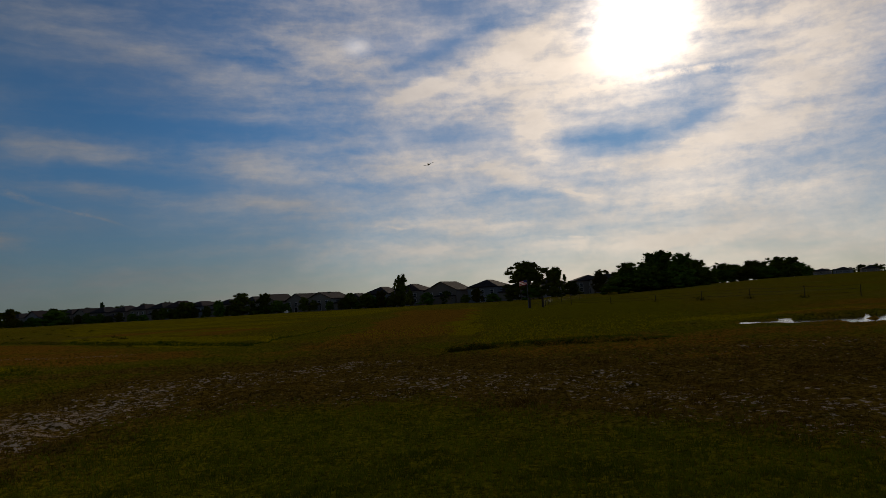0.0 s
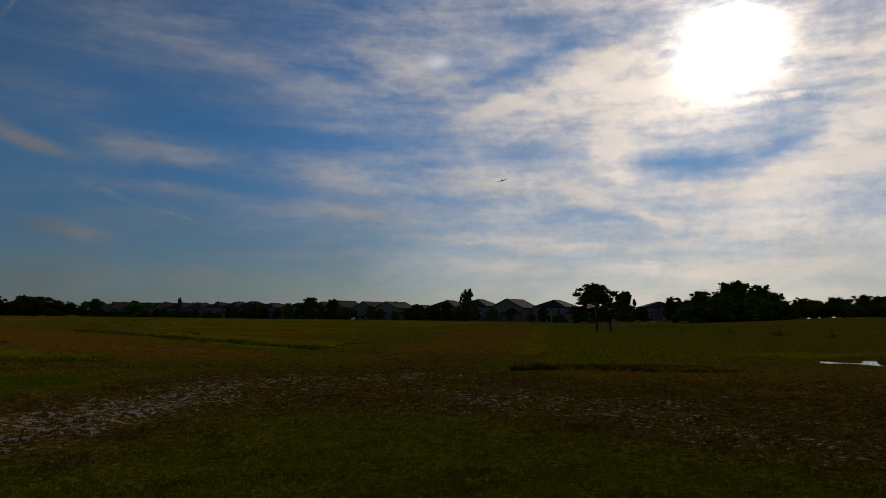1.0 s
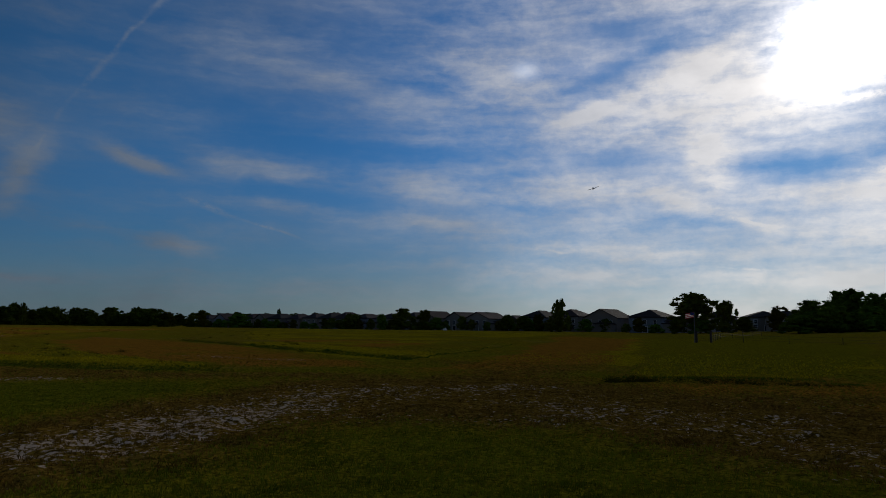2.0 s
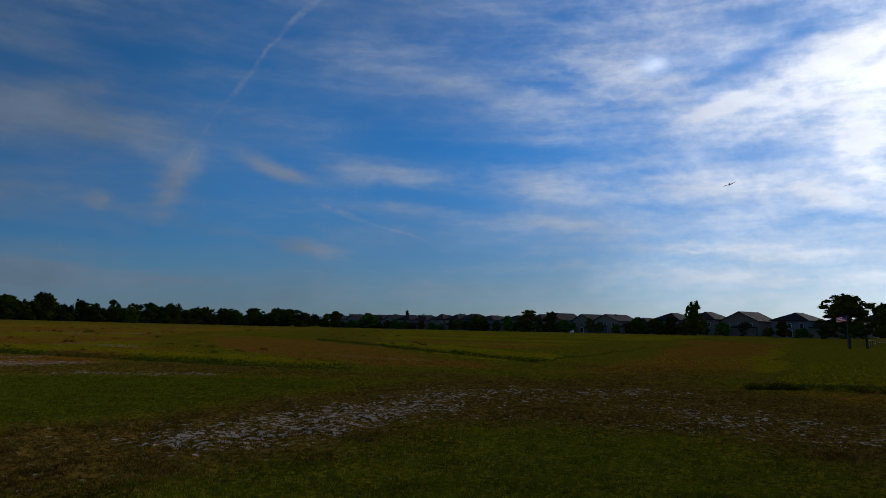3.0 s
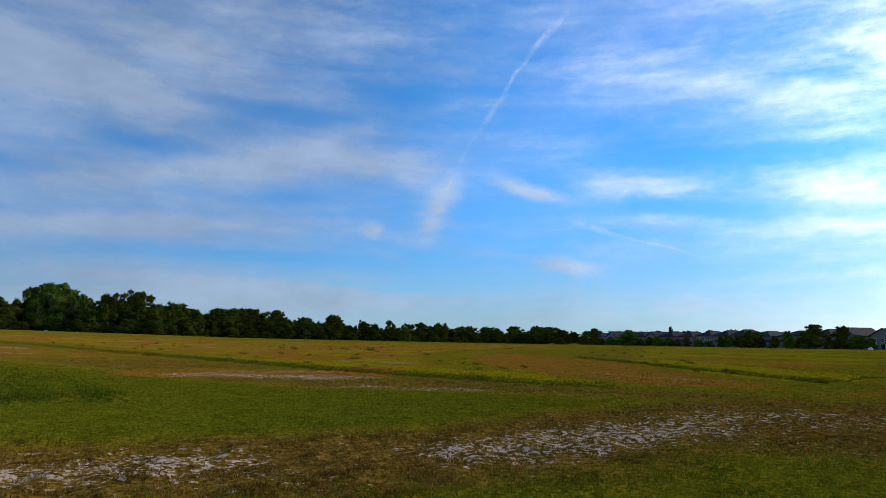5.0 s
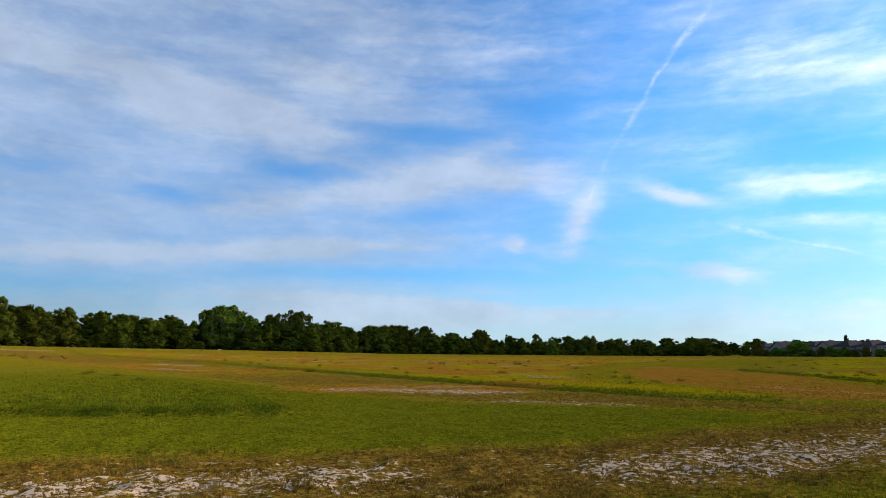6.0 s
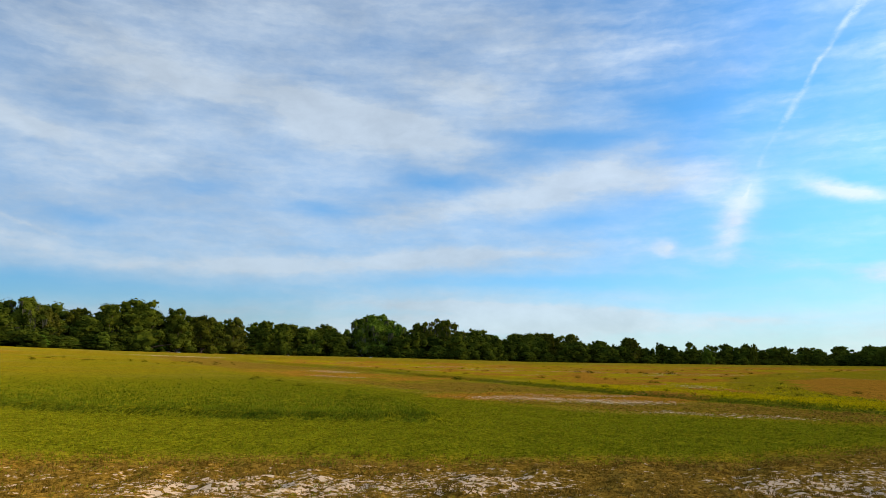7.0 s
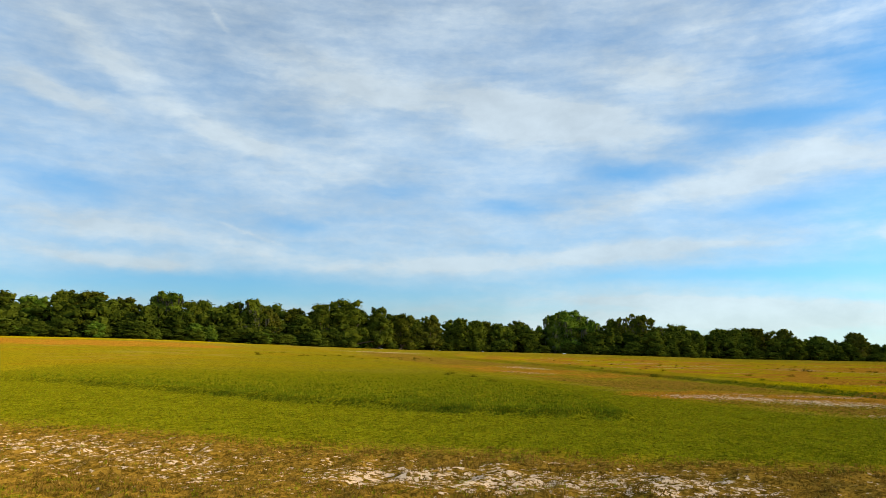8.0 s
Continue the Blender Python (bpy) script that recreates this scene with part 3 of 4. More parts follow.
    red = np.maximum(red, burnt * 0.95 * ramp(1 - patch, 0.36, 0.56))
    yellow = np.maximum(yellow, burnt * 0.8 * ramp(patch, 0.36, 0.56))
    yellow = np.maximum(yellow, ramp(rough_b, 2, 7) * (0.25 + 0.45 * ramp(patch, 0.4, 0.6)))
    sand = np.maximum(sand, burnt * ramp(value_noise(x, y, 4.5, 43) * 0.7 + value_noise(x, y, 1.5, 44) * 0.3, 0.58, 0.76) * 0.66)
    dry = np.clip(dry, 0, 1) * (1 - 0.8 * np.clip(red, 0, 1)) * (1 - 0.55 * green)
    return dict(sand=sand, dry=dry, green=green * (1 - 0.4 * dry), red=np.clip(red, 0, 1), yellow=yellow), np.maximum(tall, rough), tall, ramp(rough_c, -0.1, 0.5)


POND = ((11.2, 26.4), (12.2, 24.8), (14.6, 23.8), (19, 21.5), (26, 19), (28, 25), (22, 28.3), (18.8, 29.4), (16.2, 29.6), (14.0, 28.6), (12.4, 27.4))


def height(x, y):
    """Height of the ground sheet, with turf edges, hummocks and the pond's hollow."""
    x, y = np.asarray(x, float), np.asarray(y, float)
    masks, stand, _, _ = zones(x, y)
    r = np.hypot(x, y)
    z = relief(x, y) + stand * 0.18
    lumps = (value_noise(x, y, 0.8, 8) - 0.5) * 0.07 + (value_noise(x, y, 0.33, 9) - 0.5) * 0.10
    z = z + lumps * np.clip(masks["dry"] + 0.25, 0, 1) * np.clip(60 / np.maximum(r, 1), 0, 1)
    shore = inside(x + (value_noise(x, y, 1.1, 31) - 0.5) * 1.8, y + (value_noise(x, y, 0.9, 32) - 0.5) * 2.2, *POND)
    z = z - 0.26 * ramp(shore, -0.5, 0.3)
    # grassy spits in the shallows
    for a, c, w in (((13.6, 27.4), (16.2, 27.9), 0.5), ((17.2, 28.2), (20.5, 27.2), 0.45), ((15.0, 25.2), (16.4, 25.0), 0.25)):
        z = z + 0.36 * ramp(w - along(x, y, a, c) + (value_noise(x, y, 0.7, 33) - 0.5) * 0.5, 0, 0.3)
    return z


def ground_z(x, y):
    return float(height(np.array([x]), np.array([y]))[0])


def mesh_from(name, verts, faces, mat=None, smooth=False):
    me = bpy.data.meshes.new(name)
    verts, faces = np.asarray(verts, np.float32), np.asarray(faces, np.int32)
    k = faces.shape[1]
    me.vertices.add(len(verts))
    me.vertices.foreach_set("co", verts.ravel())
    me.loops.add(faces.size)
    me.loops.foreach_set("vertex_index", faces.ravel())
    me.polygons.add(len(faces))
    me.polygons.foreach_set("loop_start", np.arange(0, faces.size, k, dtype=np.int32))
    if smooth:
        me.polygons.foreach_set("use_smooth", np.ones(len(faces), bool))
    me.update(calc_edges=True)
    if mat:
        me.materials.append(mat)
    return me


def part(name, shape, mat, parent=None, label=""):
    """Links a bmesh or a mesh as one object under a thing or a part."""
    if isinstance(shape, bmesh.types.BMesh):
        me = bpy.data.meshes.new(name)
        shape.to_mesh(me)
        shape.free()
        me.materials.append(mat)
    else:
        me = shape
    ob = new(name, me)
    ob.parent = parent
    return tagged(ob, label) if label else ob


def box(sx_, sy_, sz_, at=(0, 0, 0), bevel=0.0, bm=None):
    """A bevelled box whose base centre is at a point."""
    out = bm or bmesh.new()
    made = bmesh.ops.create_cube(out, size=1.0, matrix=Matrix.Translation((at[0], at[1], at[2] + sz_ / 2)) @ Matrix.Diagonal((sx_, sy_, sz_, 1)))
    if bevel:
        edges = list({e for v in made["verts"] for e in v.link_edges})
        bmesh.ops.bevel(out, geom=edges, offset=bevel, segments=1, affect="EDGES")
    return out


def rod(bm, a, b, ra, rb, sides=7):
    """A tapered round bar from a to b."""
    a, b = Vector(a), Vector(b)
    q = (b - a).to_track_quat("Z", "Y").to_matrix()
    rings = []
    for p, r in ((a, ra), (b, rb)):
        rings.append([bm.verts.new(p + q @ Vector((r * math.cos(2 * math.pi * i / sides), r * math.sin(2 * math.pi * i / sides), 0))) for i in range(sides)])
    for i in range(sides):
        bm.faces.new((rings[0][i], rings[0][(i + 1) % sides], rings[1][(i + 1) % sides], rings[1][i]))
    bm.faces.new(rings[0][::-1])
    bm.faces.new(rings[1])


# ---- ground ----
def build_ground():
    az = np.concatenate([np.arange(-40, 122, 0.25), np.arange(122, 320, 6.0)])
    rad = np.concatenate([np.geomspace(1.0, 5.0, 12, endpoint=False), np.geomspace(5.0, 130.0, 340, endpoint=False),
                          np.geomspace(130, 600, 46, endpoint=False), np.geomspace(600, 4800, 12)])
    a, r = np.meshgrid(np.radians(az), rad)
    x, y = (-r * np.sin(a)).ravel(), (r * np.cos(a)).ravel()
    masks, _, _, _ = zones(x, y)
    n, k = len(rad), len(az)
    verts = np.column_stack([x, y, height(x, y)])
    i, j = np.meshgrid(np.arange(n - 1), np.arange(k), indexing="ij")
    p, q = i * k + j, i * k + (j + 1) % k
    faces = np.column_stack([p.ravel(), (p + k).ravel(), (q + k).ravel(), q.ravel()])
    # close the middle under the camera with a fan of quads
    verts = np.vstack([verts, [[0, 0, 0]]])
    j = np.arange(0, k - 1, 2)
    fan = np.column_stack([np.full(len(j), n * k), j, j + 1, (j + 2) % k])
    me = mesh_from("ground", verts, np.vstack([faces, fan]), M_GROUND, True)
    for key, value in masks.items():
        me.attributes.new(key, "FLOAT", "POINT").data.foreach_set("value", np.append(value, 0).astype(np.float32))
    tagged(new("ground", me), "wide sandy pasture with green, yellow and rusty grass", "ground", kind="structure")


build_ground()

pond_bm = bmesh.new()
level = float(relief(14.0, 26.0)) - 0.07
pond_bm.faces.new([pond_bm.verts.new((18 + (px_ - 18) * 1.15, 25.5 + (py_ - 25.5) * 1.25, level)) for px_, py_ in POND])
tagged(part("pond", pond_bm, M_WATER), "shallow pond in the grass mirroring bright sky", "pond", kind="structure")


# ---- grass ----
def blades(name, xs, ys, high, count, lean, thick, mat, label, seed):
    """Tufts of bent blades at points of the ground, in one mesh."""
    rng = np.random.default_rng(seed)
    n = len(xs)
    zs = height(xs, ys)
    bx, by = np.repeat(xs, count), np.repeat(ys, count)
    bz, bh = np.repeat(zs, count), np.repeat(high, count) * rng.uniform(0.55, 1.15, n * count)
    turn = rng.uniform(0, 2 * np.pi, n * count)
    spread = bh * 0.35
    bx = bx + rng.normal(0, 1, n * count) * spread
    by = by + rng.normal(0, 1, n * count) * spread
    wid = np.repeat(np.maximum(thick, np.hypot(xs, ys) * 0.00032), count)
    ux, uy = np.cos(turn), np.sin(turn)
    off = bh * lean * rng.uniform(0.2, 1.0, n * count)
    v = np.empty((n * count, 4, 3))
    v[:, 0] = np.column_stack([bx - uy * wid, by + ux * wid, bz - 0.02])
    v[:, 1] = np.column_stack([bx + uy * wid, by - ux * wid, bz - 0.02])
    v[:, 2] = np.column_stack([bx + uy * wid * 0.6 + ux * off * 0.4, by - ux * wid * 0.6 + uy * off * 0.4, bz + bh * 0.6])
    v[:, 3] = np.column_stack([bx + ux * off, by + uy * off, bz + bh])
    me = mesh_from(name, v.reshape(-1, 3), np.arange(n * count * 4).reshape(-1, 4), mat)
    return tagged(new(name, me), label, "grass", kind="stuff")


def sow():
    rng = np.random.default_rng(11)
    n = 270000
    a = np.radians(rng.uniform(-37, 119, n))
    r = np.exp(rng.uniform(np.log(5.0), np.log(48.0), n))
    x, y = -r * np.sin(a), r * np.cos(a)
    masks, stand, tall, verge = zones(x, y)
    ok = (inside(x, y, *POND) < -0.35) & (rng.uniform(0, 1, n) > ramp(r, 22, 48))
    pick = rng.uniform(0, 1, n)
    lump = value_noise(x, y, 0.5, 21)
    ok &= rng.uniform(0, 1, n) < 0.25 + 1.1 * value_noise(x, y, 0.35, 22)
    edge = ramp(4.0 - along(x, y, (-16.4, 7.1), (-18.6, 3.2), (-21.8, -1.0), (-27.8, -6.6), (-34.5, -15.2)), 0, 4)
    is_tall = ok & (stand > 0.4) & (verge < 0.3) & (pick < 0.75 - 0.6 * masks["yellow"] - 0.6 * np.maximum(masks["dry"], masks["red"]))
    rough_gold = is_tall & (tall < 0.3) & (rng.uniform(0, 1, n) < 0.82)
    is_tall &= ~rough_gold
    bare = (masks["sand"] > 0.4) & (rng.uniform(0, 1, n) < 0.1 + 0.6 * masks["sand"])
    is_dry = ok & ~is_tall & ~rough_gold & ~bare & (np.maximum(masks["dry"], 0.45 * masks["red"]) > rng.uniform(0.25, 0.9, n)) & (pick < 0.8)
    is_gold = ok & ~is_tall & ~bare & ~is_dry & (masks["yellow"] > rng.uniform(0.3, 0.8, n))
    is_gold |= rough_gold
    is_lawn = ok & ~is_tall & ~bare & ~is_dry & ~is_gold & (pick < 0.8 - 0.6 * masks["red"])
    lip = ramp(0.9 - along(x, y, (-12.2, 20.8), (-20.6, 20.0), (-29, 20.6), (-42.3, 21.3), (-78.5, 23.2)), 0, 0.7)
    hi_t = rng.uniform(0.03, 0.08, n) + 0.02 * lip + 0.05 * edge * rng.uniform(0.3, 1, n)
    blades("tall_grass", x[is_tall], y[is_tall], hi_t[is_tall], 4, 0.6, 0.003, M_TALL, "unmown yellow-green grass with seed heads", 1)
    blades("dry_grass", x[is_dry], y[is_dry], (0.016 + 0.060 * lump ** 1.5 * rng.uniform(0.4, 1, n))[is_dry], 5, 1.1, 0.003, M_DRY, "sparse brown turf between patches of sand", 2)
    blades("yellow_grass", x[is_gold], y[is_gold], rng.uniform(0.03, 0.08, n)[is_gold], 4, 0.7, 0.003, M_GOLD, "low yellow flowering turf along the mown edge", 6)
    blades("lawn_grass", x[is_lawn], y[is_lawn], rng.uniform(0.018, 0.048, n)[is_lawn], 4, 0.8, 0.003, M_LAWN, "short mown green and yellowish grass", 3)


sow()


def weeds():
    """Dark leafy clumps standing out of the meadow and along turf edges."""
    rng = np.random.default_rng(5)
    pts = [(16.2, 68.6, 0.2), (19.1, 63.7, 0.3), (21.1, 57.9, 0.45), (22.8, 52.6, 0.3), (24.0, 47.0, 0.28), (-25.8, 28.9, 0.14), (-24.3, 28.2, 0.2), (-23.4, 31.1, 0.17), (-47, 21.2, 0.3), (-53.9, 46.4, 0.4), (-59, 41, 0.35), (-16, 36, 0.2)]
    while len(pts) < 150:
        px_, py_ = spot(rng.uniform(24, 82), rng.uniform(26, 130))
        if zones(np.array([px_]), np.array([py_]))[1][0] > 0.9:
            pts.append((px_, py_, rng.uniform(0.08, 0.20)))
    for _ in range(70):
        q = rng.uniform(0, 1)
        pts.append((0.2 + 6.6 * q ** 1.25, 20.8 + 0.8 * math.sin(q * 3) + rng.normal(0, 0.12), rng.uniform(0.07, 0.16) * (1.25 - 0.6 * q)))
    for _ in range(30):
        px_, py_ = spot(rng.uniform(83, 97), rng.uniform(100, 125))
        pts.append((px_, py_, rng.uniform(0.12, 0.3)))
    out = []
    for px_, py_, s in pts:
        z = ground_z(px_, py_)
        k = 130
        c = np.column_stack([px_ + rng.normal(0, 0.7 * s, k), py_ + rng.normal(0, 0.7 * s, k), z + np.abs(rng.normal(0, 0.4, k)) * s])
        u, v = rng.normal(0, 1, (k, 3)), rng.normal(0, 1, (k, 3))
        u *= (0.15 * s / np.linalg.norm(u, axis=1))[:, None]
        v *= (0.12 * s / np.linalg.norm(v, axis=1))[:, None]
        out.append(np.stack([c - u, c + v * 0.6, c + u, c - v * 0.6], 1))
    v = np.concatenate(out).reshape(-1, 3)
    tagged(new("weed_clumps", mesh_from("weed_clumps", v, np.arange(len(v)).reshape(-1, 4), M_WEED)), "dark low weed clumps dotted over the meadow", "weeds", kind="stuff")


weeds()


def verge():
    """Dark uncut tufts along the foot of the unmown grass, partly in place of its shadow."""
    rng = np.random.default_rng(77)
    line = np.array([(-16.2, 7.3), (-18.6, 3.2), (-21.8, -1.0), (-27.8, -6.6), (-34.5, -15.2)])
    q = rng.uniform(0, 1, 2600) ** 1.7 * 4
    q = q[value_noise(q * 9.0, q * 0, 1.0, 3) > rng.uniform(0.1, 0.6, len(q)) + 0.02 * q]
    k = np.minimum(q.astype(int), 3)
    p = line[k] + (line[k + 1] - line[k]) * (q - k)[:, None]
    off = np.abs(rng.normal(0, 0.30 + 0.35 * (q < 0.7), len(q)))
    x, y = p[:, 0] - off + rng.normal(0, 0.12, len(q)), p[:, 1] + off * 0.3
    high = rng.uniform(0.025, 0.09, len(q)) * (1.15 - 0.17 * q)
    # the same dark foot, blades put in for a shadow line, runs along the yellow strip and the far rough
    for line, count, reach in (((-12.2, 20.8), (-20.6, 20.0), (-29, 20.6), (-42.3, 21.3), (-78.5, 23.2)), 2000, 3.4), (((-8.4, 30.2), (-13, 34.4), (-18, 39), (-23, 43.5), (-34, 53)), 2400, 4.0), (((-8.4, 30.2), (-7.8, 37), (-7.3, 50), (-7.0, 68)), 700, 2.6), (((0.2, 21.4), (2.7, 21.9), (4.6, 22.0), (7.2, 21.7)), 900, 3.0):
        line = np.array(line)
        q = rng.uniform(0, 1, count) * reach
        k = np.minimum(q.astype(int), len(line) - 2)
        p = line[k] + (line[k + 1] - line[k]) * (q - k)[:, None]
        ex, ey = p[:, 0], p[:, 1] + 0.5
        ex, ey = ex - (value_noise(ex, ey, 4.0, 1) - 0.5) * 0.6, ey - (value_noise(ex, ey, 4.0, 2) - 0.5) * 0.6 - rng.uniform(0.2, 0.75, count)
        x, y, high = np.append(x, ex), np.append(y, ey), np.append(high, rng.uniform(0.025, 0.075, count) * (1.1 - 0.12 * q))
    blades("verge_grass", x, y, high, 4, 0.5, 0.004, M_VERGE, "dark green uncut tufts edging the long grass, partly in place of its foot shadow", 4)


verge()


# ---- trees ----
def quad_ball(steps):
    """Corners and quads of a unit ball made of six curved squares."""
    g = np.linspace(-1, 1, steps + 1)
    verts, faces = [], []
    for axis in range(3):
        for side in (-1, 1):
            start = len(verts)
            for p in g:
                for q in g:
                    c = [0, 0, 0]
                    c[axis], c[(axis + 1) % 3], c[(axis + 2) % 3] = side, p, q * side
                    verts.append(np.array(c) / np.linalg.norm(c))
            for i in range(steps):
                for j in range(steps):
                    k = start + i * (steps + 1) + j
                    faces.append((k, k + steps + 1, k + steps + 2, k + 1))
    return np.array(verts), np.array(faces)


BIG_BALL, SMALL_BALL = quad_ball(3), quad_ball(2)


def crown_points(rng, lobes, count, size, solid):
    """Leaf sprays round lobes (x, y, z, rx, rz) over knobbly cores of dense foliage, as an array of quads."""
    weight = np.array([l[3] ** 2 for l in lobes])
    pick = rng.choice(len(lobes), count, p=weight / weight.sum())
    L = np.array(lobes)[pick]
    d = rng.normal(0, 1, (count, 3))
    d /= np.linalg.norm(d, axis=1)[:, None]
    d[:, 2] = np.where(d[:, 2] < -0.6, -d[:, 2], d[:, 2])
    rad = 0.72 + 0.24 * np.minimum(np.abs(rng.normal(0, 1, count)), 1.7)
    c = L[:, :3] + d * rad[:, None] * np.column_stack([L[:, 3], L[:, 3], L[:, 4]])
    out = d + (0, 0, 0.2) + rng.normal(0, 0.32, (count, 3))
    out /= np.linalg.norm(out, axis=1)[:, None]
    u = np.cross(out, rng.normal(0, 1, (count, 3)))
    u /= np.linalg.norm(u, axis=1)[:, None] + 1e-9
    w = np.cross(out, u)
    s = (size * rng.uniform(0.5, 1.3, count))[:, None]
    quads = [np.stack([c - u * s, c + w * s * 0.6, c + u * s, c - w * s * 0.6], 1)]
    for x, y, z, rx, rz in lobes:
        if rng.uniform() < solid:
            corners, faces = BIG_BALL if rx > 0.08 and count > 3000 else SMALL_BALL
            knob = 0.70 + 0.14 * np.sin(corners @ rng.normal(0, 3.4, 3) + rng.uniform(0, 6)) + 0.10 * np.sin(corners @ rng.normal(0, 7.0, 3) + rng.uniform(0, 6))
            quads.append((corners * (rx, rx, rz) * knob[:, None] + (x, y, z))[faces])
    return np.concatenate(quads)


# lowest foliage, lobes, size of lobes, leaf size, leaves, girth, share of dense cores
HABIT = dict(oak=(-0.06, 36, 0.06, 0.135, 0.0160, 5200, 0.42, 1.0), loose=(-0.02, 40, 0.05, 0.115, 0.0155, 5000, 0.42, 1.0), moss=(-0.03, 34, 0.055, 0.125, 0.0160, 5200, 0.41, 1.0),
             spread=(0.03, 50, 0.06, 0.115, 0.0155, 5400, 0.40, 1.0),
             slim=(0.02, 22, 0.10, 0.16, 0.025, 2400, 0.34, 1.0), pine=(0.45, 14, 0.07, 0.13, 0.022, 2400, 0.28, 0.5),
             shrub=(-0.06, 20, 0.11, 0.20, 0.036, 1100, 0.36, 1.0), mass=(-0.06, 26, 0.08, 0.16, 0.034, 1000, 0.43, 1.0))
LEAF = dict(oak=M_OAK, loose=M_OPEN, moss=M_OAK, spread=M_OPEN, slim=M_OPEN, pine=M_PINE, shrub=M_SHRUB, mass=M_OAK)


def tree_shape(style, seed):
    """Meshes of a tree of height 1 and crown width 1: trunk, crown, and moss where it hangs."""
    rng = np.random.default_rng(seed)
    lobes, forks = [], []
    base, n, small, big, size, leaves, girth, solid = HABIT[style]
    sway, turn = rng.uniform(0.15, 0.4), rng.uniform(0, 6.28)
    for k in range(n):
        t = (k + rng.uniform(0, 1)) / n
        r = small + (big - small) * rng.uniform(0, 1) ** 1.5
        h = base + r * 0.7 + (0.98 - base - r * 1.6) * t ** 0.9
        a = k * 2.4 + rng.uniform(-0.6, 0.6)
        reach = girth * math.sqrt(max(0.02, 1 - (1.26 * t - 0.30) ** 2)) * rng.uniform(0.45, 1.0) * (1 + sway * math.sin(a * 2 + turn))
        if style == "shrub":
            reach = girth * math.sqrt(max(0.03, 1 - t * t)) * rng.uniform(0.5, 1.0)
        lobes.append((reach * math.cos(a), reach * math.sin(a), h, r, r * rng.uniform(0.7, 0.95)))
        forks.append((reach * math.cos(a), reach * math.sin(a), h))
    # smaller clumps at the ends of the twigs break the outline of the lobes
    for x, y, z, r, rz in list(lobes):
        for _ in range(1 if style in ("shrub", "mass") else 3):
            a, lift = math.atan2(y, x) + rng.uniform(-1.3, 1.3), rng.uniform(-0.3, 1.0)
            far, small_r = r * rng.uniform(0.7, 1.02), r * rng.uniform(0.22, 0.42)
            flat_far = far * math.sqrt(1 - min(lift, 0.95) ** 2)
            lobes.append((x + flat_far * math.cos(a), y + flat_far * math.sin(a), z + far * lift * 0.9, small_r, small_r * rng.uniform(0.6, 0.9)))
    if style != "pine":
        lobes.append((rng.uniform(-0.05, 0.05), rng.uniform(-0.05, 0.05), 0.72, 0.22, 0.18))
        lobes.append((0, 0, 0.56, 0.30 if style != "spread" else 0.22, 0.24 if style != "spread" else 0.14))
        if style != "spread":
            lobes.append((0, 0, 0.25, 0.34, 0.22))
    quads = crown_points(rng, lobes, leaves, size, solid)
    v = quads.reshape(-1, 3)
    crown = mesh_from("crown", v, np.arange(len(v)).reshape(-1, 4), LEAF[style])
    bm = bmesh.new()
    bend = (rng.uniform(-0.04, 0.04), rng.uniform(-0.04, 0.04))
    rod(bm, (0, 0, -0.03), (bend[0] * 0.5, bend[1] * 0.5, base * 0.6), 0.034, 0.026)
    rod(bm, (bend[0] * 0.5, bend[1] * 0.5, base * 0.6), (bend[0], bend[1], base + 0.12), 0.026, 0.019)
    rod(bm, (bend[0], bend[1], base + 0.12), (0, 0, 0.86), 0.019, 0.004)
    for fx, fy, fz in forks[::2] if style != "shrub" else forks[::4]:
        z0 = base * 0.7 + 0.45 * max(0.0, fz - base) * rng.uniform(0.5, 1)
        mid = (fx * 0.55, fy * 0.55, z0 * 0.45 + fz * 0.55 + 0.02)
        rod(bm, (bend[0] * 0.8, bend[1] * 0.8, z0), mid, 0.013, 0.008, 5)
        rod(bm, mid, (fx, fy, fz), 0.008, 0.003, 5)
    trunk = bpy.data.meshes.new("trunk")
    bm.to_mesh(trunk)
    bm.free()
    trunk.materials.append(M_BARK)
    moss = None
    if style == "moss":
        k = 520
        src = np.array(lobes)[rng.integers(0, len(lobes), k)]
        ang = rng.uniform(0, 2 * np.pi, k)
        rr = src[:, 3] * rng.uniform(0.5, 1.05, k)
        c = np.column_stack([src[:, 0] + rr * np.cos(ang), src[:, 1] + rr * np.sin(ang), src[:, 2] - src[:, 4] * rng.uniform(0.1, 0.9, k)])
        drop, w = rng.uniform(0.04, 0.12, k), rng.uniform(0.006, 0.014, k)
        tv = rng.uniform(0, np.pi, k)
        e = np.column_stack([np.cos(tv) * w, np.sin(tv) * w, np.zeros(k)])
        down = np.column_stack([rng.normal(0, 0.008, k), rng.normal(0, 0.008, k), -drop])
        v = np.stack([c - e, c + e, c + e * 0.4 + down, c - e * 0.4 + down], 1).reshape(-1, 3)
        moss = mesh_from("moss", v, np.arange(len(v)).reshape(-1, 4), M_MOSS)
    return trunk, crown, moss


KINDS = dict(oak=3, loose=3, moss=2, spread=2, slim=2, pine=2, shrub=2, mass=4)
SHAPES = {style: [tree_shape(style, 31 * k + len(style) * 7 + ord(style[0])) for k in range(n)] for style, n in KINDS.items()}
